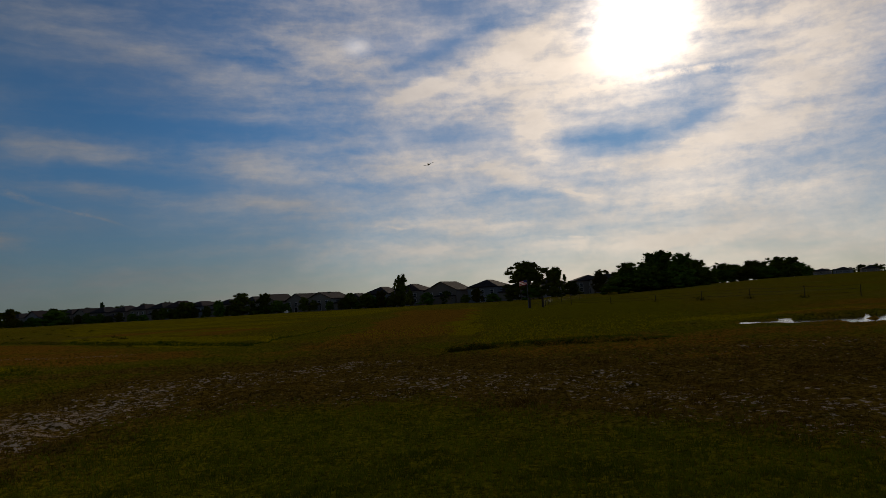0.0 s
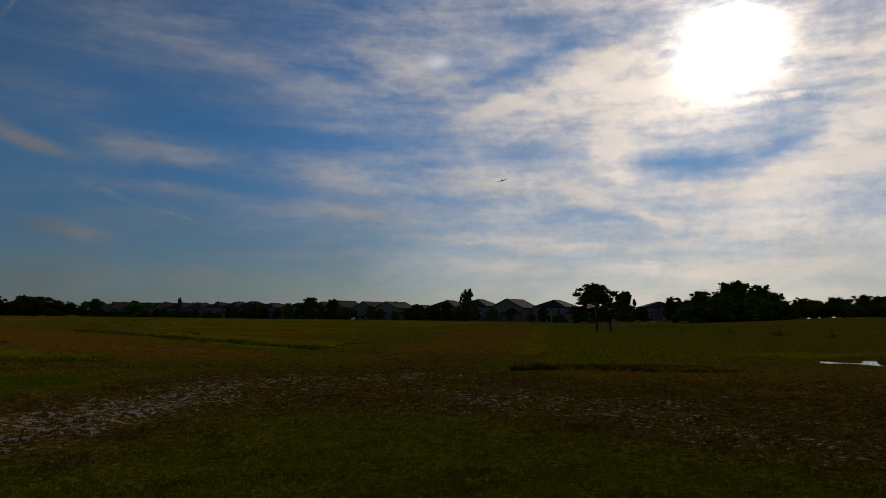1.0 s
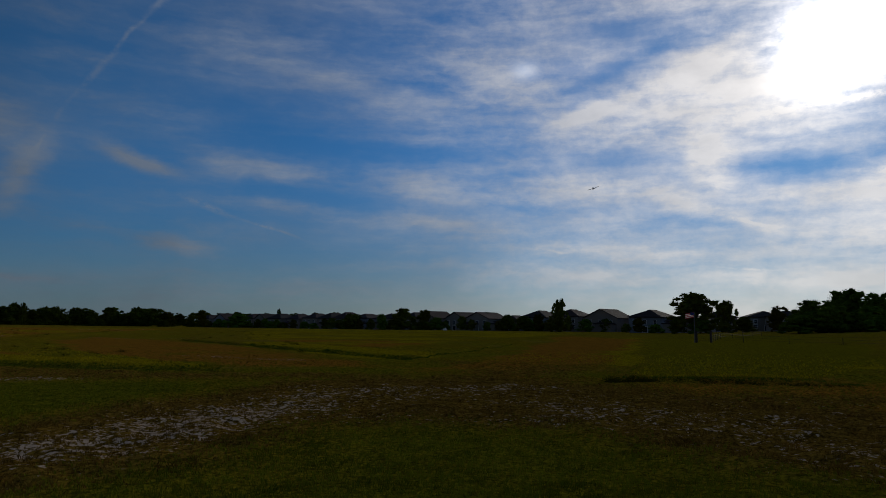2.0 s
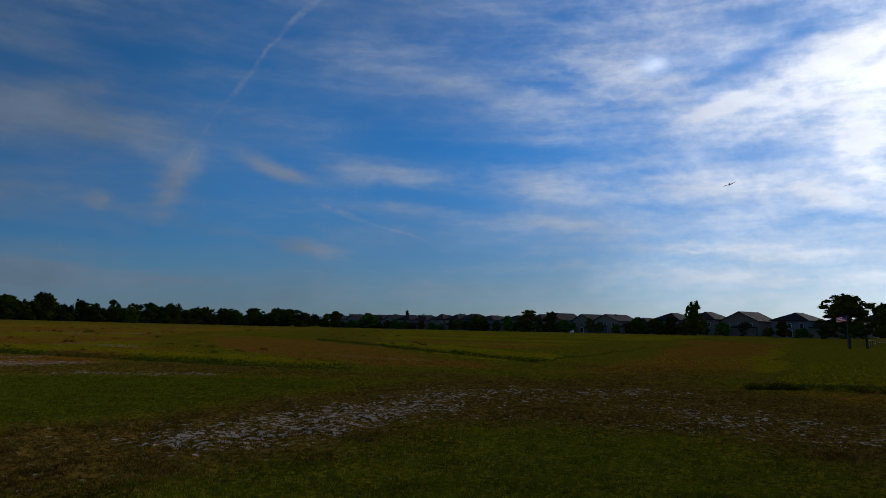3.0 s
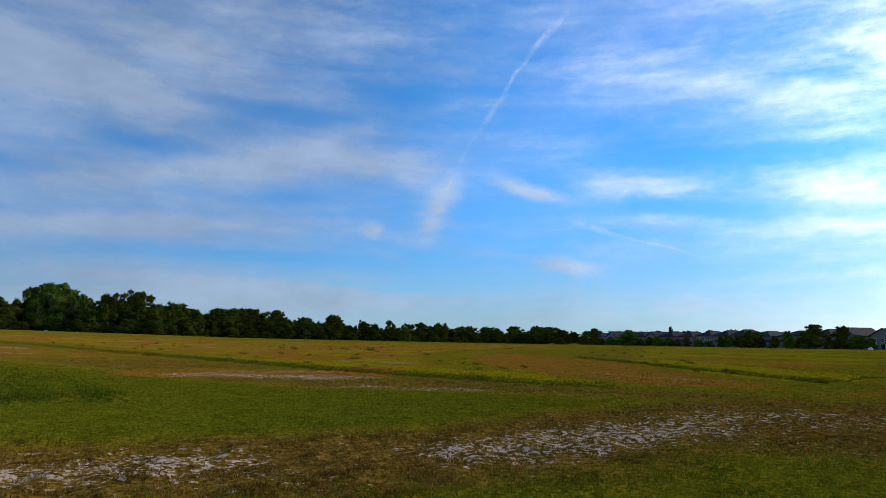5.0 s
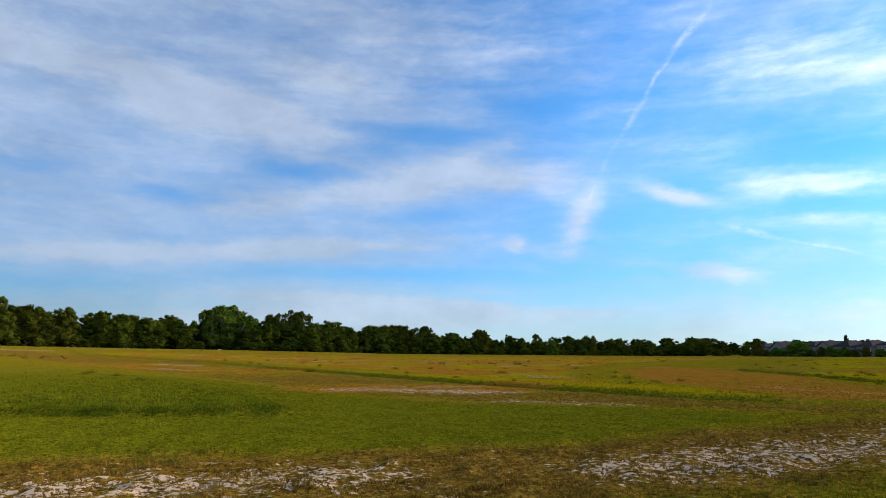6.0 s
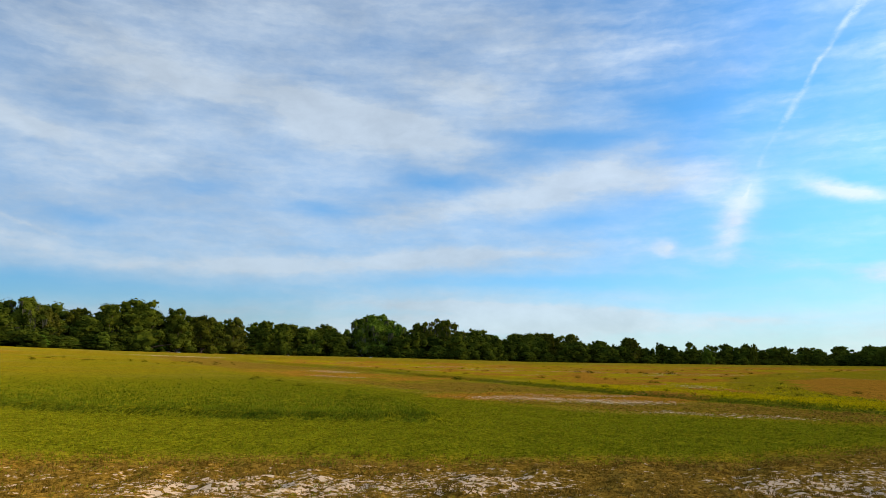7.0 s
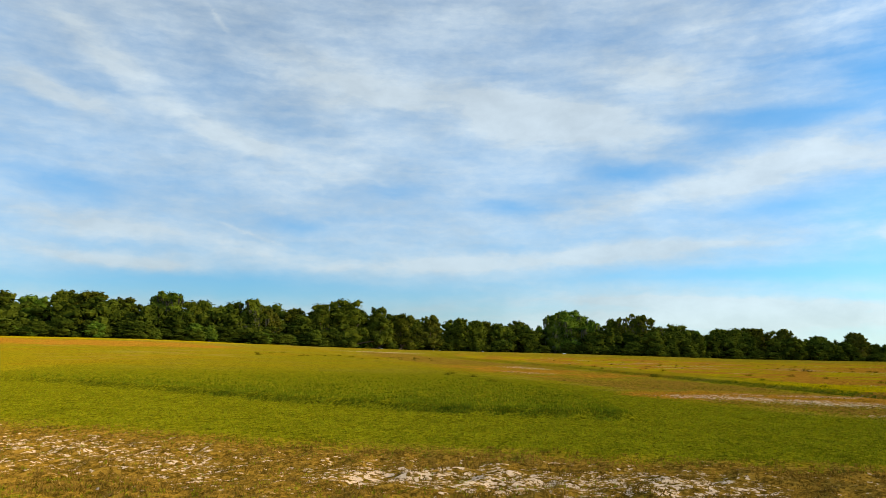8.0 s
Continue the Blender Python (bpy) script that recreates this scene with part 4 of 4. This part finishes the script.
TREE_TAGS = dict(oak=("oak_tree", "dense dark green oak at the edge of the field"), loose=("broadleaf_tree", "loose-crowned broadleaf tree with gaps and visible limbs"),
                 moss=("mossy_oak", "tall live oak hung with grey moss"), spread=("broadleaf_tree", "spreading broadleaf tree with a ragged crown over a short trunk"), slim=("slender_tree", "slender upright tree with a tufted crown"),
                 pine=("pine_tree", "tall thin pine with a high small crown"), shrub=("bush", "rounded dark green bush near the houses"))
oak, open_crown, moss_oak, spread, slim, pine, shrub = "oak", "loose", "moss", "spread", "slim", "pine", "shrub"
planted = 0


def plant(style, az, r, tall, wide):
    global planted
    planted += 1
    x, y = spot(az, r)
    trunk, crown, moss = SHAPES[style][planted % KINDS[style]]
    name, label = TREE_TAGS[style]
    tree = tagged(new(name), label, "bush" if style == "shrub" else "tree", "trees round the field")
    wide *= 1.6 if az > 48 else 1.15
    tall = tall * 1.03 + 0.0024 * r
    tree.matrix_world = pose(x, y, ground_z(x, y) - 0.1, 0, 0, planted * 77 % 360) @ Matrix.Diagonal((wide, wide, tall, 1))
    part("trunk", trunk, M_BARK, tree)
    part("crown", crown, M_OAK, tree)
    if moss:
        tagged(part("moss", moss, M_MOSS, tree, "grey hanging moss"), kind="stuff")


plant(open_crown, 3.4, 225, 10.1, 5.6)
plant(shrub, 3.5, 222, 5.2, 5.0)
plant(oak, 15.9, 285, 8.5, 10.3)
plant(oak, 14.2, 290, 8.1, 7.5)
plant(spread, -6.9, 200, 10.6, 15.2)
plant(shrub, -5.6, 199, 4.4, 5.0)
plant(shrub, -7.3, 198, 4.2, 7.0)
plant(spread, -9.2, 215, 8.8, 6.0)
plant(shrub, -9.0, 214, 3.4, 4.5)
plant(shrub, -10.3, 225, 4.5, 6.8)
plant(open_crown, -12.6, 215, 6.9, 6.8)
plant(oak, -14.7, 180, 7.4, 8.7)
plant(oak, -16.9, 185, 9.6, 11.8)
plant(oak, -18.8, 178, 8.1, 10.0)
plant(oak, -19.8, 182, 6.2, 6.1)
plant(oak, -16.0, 172, 5.6, 7.8)
plant(open_crown, -21.6, 230, 5.8, 9.0)
plant(oak, -22.4, 240, 5.3, 7.3)
plant(oak, -23.8, 215, 5.3, 9.8)
plant(oak, -25.4, 220, 5.9, 9.0)
plant(open_crown, -26.4, 225, 5.6, 6.8)
plant(slim, 9.1, 285, 7.0, 5.6)
plant(shrub, 7.5, 265, 6.0, 7.2)
plant(shrub, 6.2, 255, 5.3, 6.6)
plant(open_crown, 5.0, 250, 5.7, 4.9)
plant(shrub, 20.1, 320, 7.1, 8.2)
plant(shrub, 17.6, 300, 6.6, 5.4)
plant(pine, 25.7, 420, 10.1, 4.4)
plant(oak, 21.3, 400, 8.3, 9.1)
plant(pine, 28.8, 480, 8.6, 5.8)
plant(oak, 30.2, 480, 8.2, 7.3)
plant(pine, 31.5, 500, 9.9, 6.1)
plant(oak, 33.9, 520, 9.5, 11.8)
plant(oak, 35.5, 520, 11.6, 13.4)
plant(oak, 43.3, 430, 11.3, 4.6)
plant(oak, 52.3, 440, 14.2, 12.6)
plant(oak, 54.5, 440, 12.3, 10.0)
plant(open_crown, 56.7, 425, 15.5, 12.9)
plant(oak, 58.8, 400, 15.7, 12.1)
plant(oak, 60.2, 400, 14.4, 10.9)
plant(oak, 49.6, 470, 10.4, 8.5)
plant(oak, 37.8, 600, 13.4, 13.6)
plant(oak, 36.1, 600, 13.1, 13.6)
plant(oak, 31.4, 560, 11.1, 9.3)
plant(moss_oak, 72.3, 320, 18.9, 16.9)
plant(moss_oak, 73.4, 316, 17.0, 9.6)
plant(moss_oak, 70.7, 322, 15.3, 8.3)
plant(moss_oak, 66.9, 330, 18.2, 12.5)
plant(moss_oak, 68.6, 326, 16.2, 10.4)
plant(open_crown, 64.3, 370, 15.6, 12.3)
plant(oak, 63.1, 372, 13.1, 11.3)
plant(oak, 59.9, 392, 15.3, 16.6)
plant(oak, 58.5, 396, 15.4, 13.2)
plant(open_crown, 56.7, 410, 15.4, 9.9)
plant(open_crown, 52.1, 435, 14.5, 10.5)
plant(oak, 54.6, 430, 12.6, 9.8)
plant(oak, 75.9, 315, 12.4, 11.9)
plant(oak, 77.6, 305, 12.0, 10.2)
plant(oak, 79.6, 300, 12.9, 9.1)
plant(oak, 80.8, 300, 12.8, 6.8)
plant(oak, 114.4, 242, 13.2, 9.2)
plant(oak, 110.4, 245, 14.6, 11.1)
plant(oak, 108.7, 242, 14.6, 11.0)
plant(oak, 112.3, 240, 12.1, 9.1)
plant(oak, 106.4, 245, 13.2, 9.3)
plant(moss_oak, 103.6, 248, 15.9, 12.4)
plant(oak, 101.6, 250, 13.5, 9.5)
plant(oak, 99.6, 252, 12.3, 9.1)
plant(moss_oak, 97.4, 250, 15.1, 9.8)
plant(open_crown, 96.1, 252, 12.2, 6.9)
plant(oak, 94.0, 262, 13.5, 9.9)
plant(oak, 92.0, 260, 15.6, 10.6)
plant(oak, 90.0, 262, 17.5, 13.9)
plant(oak, 87.4, 266, 15.5, 10.1)
plant(oak, 85.6, 275, 13.6, 10.4)
plant(open_crown, 83.3, 290, 13.8, 9.7)
plant(oak, 80.9, 300, 13.7, 10.4)
plant(oak, 79.2, 305, 13.0, 10.6)
plant(oak, 76.5, 315, 13.6, 11.4)
plant(shrub, 46.5, 380, 7.8, 6.3)
plant(oak, 45.0, 640, 13.3, 11.6)
plant(oak, 39.9, 660, 13.0, 20.0)
plant(oak, 37.7, 680, 14.5, 20.6)
plant(oak, 35.0, 680, 13.9, 30.9)
plant(slim, 31.4, 400, 8.4, 6.7)
plant(shrub, 28.7, 390, 7.4, 14.8)
plant(shrub, 19.8, 330, 6.8, 12.0)

for k in range(26):
    plant(shrub, 84.5 + k * 1.3 + (k * 37 % 10) * 0.07, float(np.interp(84.5 + k * 1.3, RIM_AZ, RIM_R)) - 2 + k % 3 * 3, 2.6 + (k * 29 % 7) * 0.5, 3.4 + (k * 13 % 5) * 0.6)
for k in range(9):
    plant(shrub, -13.9 - k * 0.78, 168 + k % 3 * 4, 4.2 + k % 4 * 0.5, 8.5)
for k in range(17):
    plant(shrub, -18.8 - k * 0.5, 190 + k % 3 * 5, 2.9 + k % 3 * 0.4, 6.5)


def woods():
    """The closed wood behind the single trees, and the far tree line, in one mesh."""
    rng = np.random.default_rng(42)
    tops_az = (24, 34, 40, 50, 55, 60, 64, 70, 76, 82, 88, 95, 103, 118)
    tops_h = (8, 9.5, 11, 9.5, 11.5, 13, 12, 13, 11.2, 12.4, 14.2, 13.0, 13.6, 13)
    out = []

    def one(az, r, tall, wide, style="mass"):
        x, y = spot(az, r)
        me = SHAPES[style][int(rng.integers(KINDS[style]))][1]
        v = np.empty(len(me.vertices) * 3, np.float32)
        me.vertices.foreach_get("co", v)
        v = v.reshape(-1, 3) * (wide, wide, tall)
        t = rng.uniform(0, 6.28)
        c, s = math.cos(t), math.sin(t)
        out.append(np.column_stack([x + v[:, 0] * c - v[:, 1] * s, y + v[:, 0] * s + v[:, 1] * c, ground_z(x, y) - 0.06 * tall + v[:, 2]]))

    az = 35.0
    while az < 119:
        reach = float(np.interp(az, RIM_AZ, RIM_R))
        h = float(np.interp(az, tops_az, tops_h)) + 0.0024 * reach
        for back, k in ((8, 1.0), (26, 1.22)):
            one(az + rng.uniform(-0.5, 0.5), reach + back + rng.uniform(-4, 6), h * k * (rng.uniform(0.80, 1.05) if az > 54 else rng.uniform(0.55, 1.2)), rng.uniform(13, 19) if az > 54 else rng.uniform(10, 18), "mass" if az > 54 or rng.uniform() < 0.85 else "pine")
        if az < 64:
            one(az + rng.uniform(-0.3, 0.3), reach + 40, h * rng.uniform(0.68, 0.88), 15)
        for _ in range(1 + (az > 80)):
            one(az + rng.uniform(-0.9, 0.9), reach + rng.uniform(-3, 4), rng.uniform(3.5, 7.0), rng.uniform(9, 13), "shrub")
        az += math.degrees(7.5 / reach)
    az = 17.0
    while az < 50:
        one(az + rng.uniform(-0.3, 0.3), 640 + rng.uniform(-20, 60), rng.uniform(9.5, 13.0), rng.uniform(15, 24), "mass" if rng.uniform() < 0.75 else "pine")
        az += 0.75
    az = 29.5
    while az < 37:
        one(az, 575 + rng.uniform(-15, 25), rng.uniform(8.0, 11.5), rng.uniform(11, 16))
        az += 0.9
    az = -34.0
    while az < -24:
        one(az, 700 + rng.uniform(-20, 40), rng.uniform(7.5, 11), rng.uniform(12, 18))
        az += 0.8
    v = np.concatenate(out)
    tagged(new("far_woods", mesh_from("far_woods", v, np.arange(len(v)).reshape(-1, 4), M_WOODS)), "dense mixed wood closing the far edge of the field", "woods", kind="stuff")


woods()


# ---- houses ----
def hip_roof(w, d, z, rise, over=0.5, ridge=0.35):
    """A hipped roof slab over w by d, the ridge running back."""
    bm = bmesh.new()
    a, b = w / 2 + over, d / 2 + over
    lo = [bm.verts.new(p) for p in ((-a, -b, z), (a, -b, z), (a, b, z), (-a, b, z))]
    up = [bm.verts.new(p) for p in ((-a, -b, z + 0.22), (a, -b, z + 0.22), (a, b, z + 0.22), (-a, b, z + 0.22))]
    r0, r1 = bm.verts.new((0, -b + d * ridge, z + rise)), bm.verts.new((0, b - d * ridge, z + rise))
    bm.faces.new(lo[::-1])
    for i in range(4):
        bm.faces.new((lo[i], lo[(i + 1) % 4], up[(i + 1) % 4], up[i]))
    bm.faces.new((up[0], up[1], r0))
    bm.faces.new((up[2], up[3], r1))
    bm.faces.new((up[1], up[2], r1, r0))
    bm.faces.new((up[3], up[0], r0, r1))
    return bm


def gable_walls(w, d, z, rise):
    """Walls of a house with gables at front and back."""
    bm = bmesh.new()
    a, b = w / 2, d / 2
    ring = [(-a, z0) for z0 in (-0.6,)] + [(a, -0.6), (a, z), (0, z + rise), (-a, z)]
    f = [bm.verts.new((x, -b, zz)) for x, zz in ring]
    k = [bm.verts.new((x, b, zz)) for x, zz in ring]
    bm.faces.new(f)
    bm.faces.new(k[::-1])
    for i in range(5):
        bm.faces.new((f[i], k[i], k[(i + 1) % 5], f[(i + 1) % 5]))
    return bm


def gable_roof(w, d, z, rise, over=0.5):
    bm = bmesh.new()
    a, b, t = w / 2 + over, d / 2 + over, 0.2
    drop = rise * over / (w / 2)
    prof = [(-a, z - drop), (0, z + rise), (a, z - drop), (a, z - drop + t), (0, z + rise + t), (-a, z - drop + t)]
    f = [bm.verts.new((x, -b, zz)) for x, zz in prof]
    k = [bm.verts.new((x, b, zz)) for x, zz in prof]
    for ids in ((0, 1, 4, 5), (1, 2, 3, 4)):
        bm.faces.new([f[i] for i in ids])
        bm.faces.new([k[i] for i in ids][::-1])
    for i in range(6):
        bm.faces.new((f[i], k[i], k[(i + 1) % 6], f[(i + 1) % 6]))
    bmesh.ops.recalc_face_normals(bm, faces=bm.faces)
    return bm


def window_at(house, x, y, z, w, h):
    frame_ob = part("window", box(w + 0.2, 0.10, h + 0.2, (0, 0, 0), 0.015), M_TRIM, house, "white-framed window")
    frame_ob.matrix_local = pose(x, y, z)
    pane = part("pane", box(w, 0.04, h, (0, -0.06, 0.1)), M_GLASS, frame_ob, "dark glass pane")
    part("glazing_bar", box(w, 0.03, 0.06, (0, -0.09, 0.07 + h / 2)), M_TRIM, frame_ob)
    return pane


def house_at(x, y, turn, w, d, eave, rise, gable, wall_mat, roof_mat, wing, label):
    house = tagged(new("house"), label, "house", "houses along the field")
    house.matrix_world = pose(x, y, ground_z(x, y), 0, 0, turn)
    if gable:
        part("wall", gable_walls(w, d, eave, rise), wall_mat, house)
        part("roof", gable_roof(w, d, eave, rise), roof_mat, house, "shingled gable roof")
    else:
        part("wall", box(w, d, eave + 0.6, (0, 0, -0.6)), wall_mat, house)
        part("roof", hip_roof(w, d, eave, rise), roof_mat, house, "shingled hip roof")
    front = -d / 2 - 0.03
    for k in (-1, 0, 1):
        window_at(house, k * w * 0.31, front, eave - 2.2, 1.1, 1.25)
    for k in (-1, 1):
        window_at(house, k * w * 0.31, front, 0.9, 1.2, 1.3)
    door = part("door", box(1.9, 0.08, 2.1, (0, front, 0.02), 0.01), M_TRIM, house, "white sliding patio door")
    part("pane", box(1.6, 0.03, 1.85, (0, front - 0.05, 0.14)), M_GLASS, door)
    if wing:
        part("porch_wall", box(w * 0.5, 3.2, 3.0, (wing * w * 0.2, -d / 2 - 1.62, -0.4)), wall_mat, house)
        porch = part("porch_roof", hip_roof(w * 0.5, 3.2, 2.6, 1.0, 0.35, 0.3), roof_mat, house, "low porch roof")
        porch.matrix_local = pose(wing * w * 0.2, -d / 2 - 1.62, 0)
    return house


def house_row():
    rng = random.Random(8)
    ux, uy = -0.87, 0.494
    turn = math.degrees(math.atan2(uy, ux)) - 180
    walls = ((M_STUCCO, "two-storey beige stucco house"), (M_STUCCO2, "two-storey grey stucco house"), (M_STUCCO3, "two-storey tan stucco house"))
    s = -8.0
    while s < 300:
        mat, words = walls[rng.randrange(3)]
        gable = rng.random() < 0.35
        w = rng.uniform(10.5, 12.5)
        deep = rng.uniform(-1.5, 2.5)
        house_at(21 + ux * s + uy * deep, 244 + uy * s - ux * deep, turn + rng.uniform(-3, 3), w, rng.uniform(11, 13), rng.uniform(4.6, 5.2) if rng.random() < 0.78 else 3.4, rng.uniform(2.2, 3.2), gable, mat,
                 M_ROOF if rng.random() < 0.6 else M_ROOF2, rng.choice((-1, 0, 1)), words + (" with a gable roof" if gable else " with a dark hip roof"))
        s += rng.uniform(13.0, 15.5)
    for az, r in ((-8.5, 262), (-11.6, 275), (-13.2, 268), (-28.3, 660), (-29.6, 640), (-31.2, 655), (-27.0, 670), (-25.9, 690)):
        x, y = spot(az, r)
        mat, words = walls[rng.randrange(3)]
        house_at(x, y, az + rng.uniform(-15, 15), 12, 12, 4.8, 2.3, False, mat, M_ROOF, 0, words + " with a dark hip roof")


house_row()


def garden_bushes():
    """Bushes and small trees along the back fences of the houses."""
    rng = random.Random(23)
    s = 0.0
    while s < 300:
        x, y = 21 - 0.87 * s - 0.494 * 9, 244 + 0.494 * s - 0.87 * 9
        plant(rng.choice((shrub, shrub, slim)), math.degrees(math.atan2(-x, y)), math.hypot(x, y) - rng.uniform(0, 8), rng.uniform(2.4, 5.4), rng.uniform(3.5, 7.0))
        s += rng.uniform(4, 9)


garden_bushes()


# ---- fence, flag and marker ----
def fence_line(pts, gates=0):
    fence = tagged(new("fence"), "sagging wire fence on weathered wooden posts", "fence", "field fences")
    x0, y0 = pts[0]
    fence.matrix_world = pose(x0, y0, ground_z(x0, y0))
    rng = random.Random(len(pts))
    tops = []
    for k, (x, y) in enumerate(pts):
        z = ground_z(x, y) - ground_z(x0, y0)
        h, r = (1.25, 0.13) if k < gates else (rng.uniform(0.68, 0.84), 0.03)
        bm = bmesh.new()
        rod(bm, (0, 0, -0.3), (rng.uniform(-0.04, 0.04), rng.uniform(-0.04, 0.04), h), r, r * 0.85, 8)
        post = part("post", bm, M_WOOD, fence, "thick dark gate post" if k < gates else "")
        post.location = (x - x0, y - y0, z)
        tops.append((x - x0, y - y0, z))
    if gates:
        bm = bmesh.new()
        rod(bm, (tops[0][0], tops[0][1], tops[0][2] + 1.12), (tops[1][0], tops[1][1], tops[1][2] + 1.12), 0.025, 0.025, 8)
        part("gate_bar", bm, M_WOOD, fence, "dark bar across the gate posts")
    for a, c in zip(tops, tops[1:]):
        for hh in (0.30, 0.52, 0.74):
            bm = bmesh.new()
            mid = ((a[0] + c[0]) / 2, (a[1] + c[1]) / 2, (a[2] + c[2]) / 2 + hh - 0.05)
            rod(bm, (a[0], a[1], a[2] + hh), mid, 0.006, 0.006, 4)
            rod(bm, mid, (c[0], c[1], c[2] + hh), 0.006, 0.006, 4)
            part("wire", bm, M_WIRE, fence)


def on_line(line, step):
    """Points at even steps along a line of corners."""
    out = [line[0]]
    for (ax, ay), (bx, by) in zip(line, line[1:]):
        n = max(1, round(math.hypot(bx - ax, by - ay) / step))
        out += [(ax + (bx - ax) * i / n, ay + (by - ay) * i / n) for i in range(1, n + 1)]
    return out


fence_line([(9.1, 74.6), (10.6, 75.4), (13.0, 72), (16.2, 68.6), (19.1, 63.7), (21.1, 57.9), (22.8, 52.6), (24.0, 47.0), (25.6, 43.4)], 2)
fence_line(on_line([(11.0, 78), (16, 105), (26, 128)], 6.0))


def flagpole(x, y):
    pole = tagged(new("flagpole"), "slim grey flagpole with a small striped flag", "flagpole")
    pole.matrix_world = pose(x, y, ground_z(x, y), 0, 0, -20)
    bm = bmesh.new()
    rod(bm, (0, 0, -0.2), (0, 0, 3.15), 0.045, 0.03, 8)
    part("pole", bm, M_POLE, pole)
    flag = part("flag", box(0.02, 0.02, 0.5, (-0.02, 0, 2.55)), M_WHITE, pole, "small red and white striped flag")
    for k in range(7):
        bm = bmesh.new()
        n = 8
        rows = []
        for i in range(n + 1):
            u = i / n
            wave, drop = 0.05 * math.sin(u * 7), -0.16 * u
            rows.append([bm.verts.new((-0.02 - 0.85 * u, wave + t, 2.55 + (6 - k) * 0.075 + drop + dz)) for t in (-0.006, 0.006) for dz in (0, 0.0745)])
        for p, q in zip(rows, rows[1:]):
            for a, c in ((0, 1), (1, 3), (3, 2), (2, 0)):
                bm.faces.new((p[a], p[c], q[c], q[a]))
        part("stripe", bm, M_RED if k % 2 == 0 else M_WHITE, flag)
    bm = bmesh.new()
    box(0.34, 0.05, 0.26, (-0.2, 0.0, 2.78), 0.0, bm)
    part("canton", bm, M_BLUE, flag)


flagpole(8.9, 74.2)

mx, my = spot(12.5, 262)
marker = bmesh.new()
box(1.3, 0.5, 0.65, (0, 0, 0), 0.08, marker)
box(0.5, 0.45, 0.35, (0.2, 0, 0.63), 0.06, marker)
mk = tagged(part("utility_box", marker, M_TRIM), "small white utility box by the houses", "utility box")
mk.matrix_world = pose(mx, my, ground_z(mx, my))


# ---- model aeroplane in the air ----
def model_plane(az, el, dist):
    """A small low-wing propeller model, banking in flight."""
    x, y = spot(az, dist * math.cos(radians(el)))
    plane = tagged(new("model_airplane"), "small pale radio-controlled propeller plane banking in flight", "model airplane")
    plane.matrix_world = pose(x, y, 1.6 + dist * math.sin(radians(el)), 8, -16, -12)
    bm = bmesh.new()
    prof = ((-0.62, 0.04), (-0.45, 0.10), (-0.1, 0.13), (0.3, 0.09), (0.85, 0.035))
    rings = [[bm.verts.new((r * math.cos(a * math.pi / 4), yy, r * 1.1 * math.sin(a * math.pi / 4))) for a in range(8)] for yy, r in prof]
    for p, q in zip(rings, rings[1:]):
        for i in range(8):
            bm.faces.new((p[i], p[(i + 1) % 8], q[(i + 1) % 8], q[i]))
    bm.faces.new(rings[0])
    bm.faces.new(rings[-1][::-1])
    part("fuselage", bm, M_FOAM, plane)
    for side in (-1, 1):
        wing = bmesh.new()
        v = [wing.verts.new(p) for p in ((0, -0.22, -0.02), (0, 0.16, -0.02), (side * 0.95, 0.10, 0.06), (side * 0.95, -0.10, 0.06),
                                         (0, -0.22, 0.03), (0, 0.16, 0.0), (side * 0.95, 0.10, 0.075), (side * 0.95, -0.10, 0.09))]
        for ids in ((0, 1, 2, 3), (4, 7, 6, 5), (0, 3, 7, 4), (1, 5, 6, 2), (2, 6, 7, 3)):
            wing.faces.new([v[i] for i in ids])
        part("wing", wing, M_FOAM, plane)
        part("tailplane", box(0.34, 0.18, 0.02, (side * 0.18, 0.76, 0.02), 0.005), M_FOAM, plane)
    part("fin", box(0.02, 0.2, 0.26, (0, 0.76, 0.02), 0.005), M_FOAM, plane)
    part("canopy", box(0.13, 0.32, 0.1, (0, -0.12, 0.1), 0.04), M_DARK, plane, "dark canopy")
    part("propeller", box(0.03, 0.02, 0.44, (0, -0.65, -0.22), 0.006), M_DARK, plane, "dark propeller at rest")


model_plane(0.6, 10.8, 115)
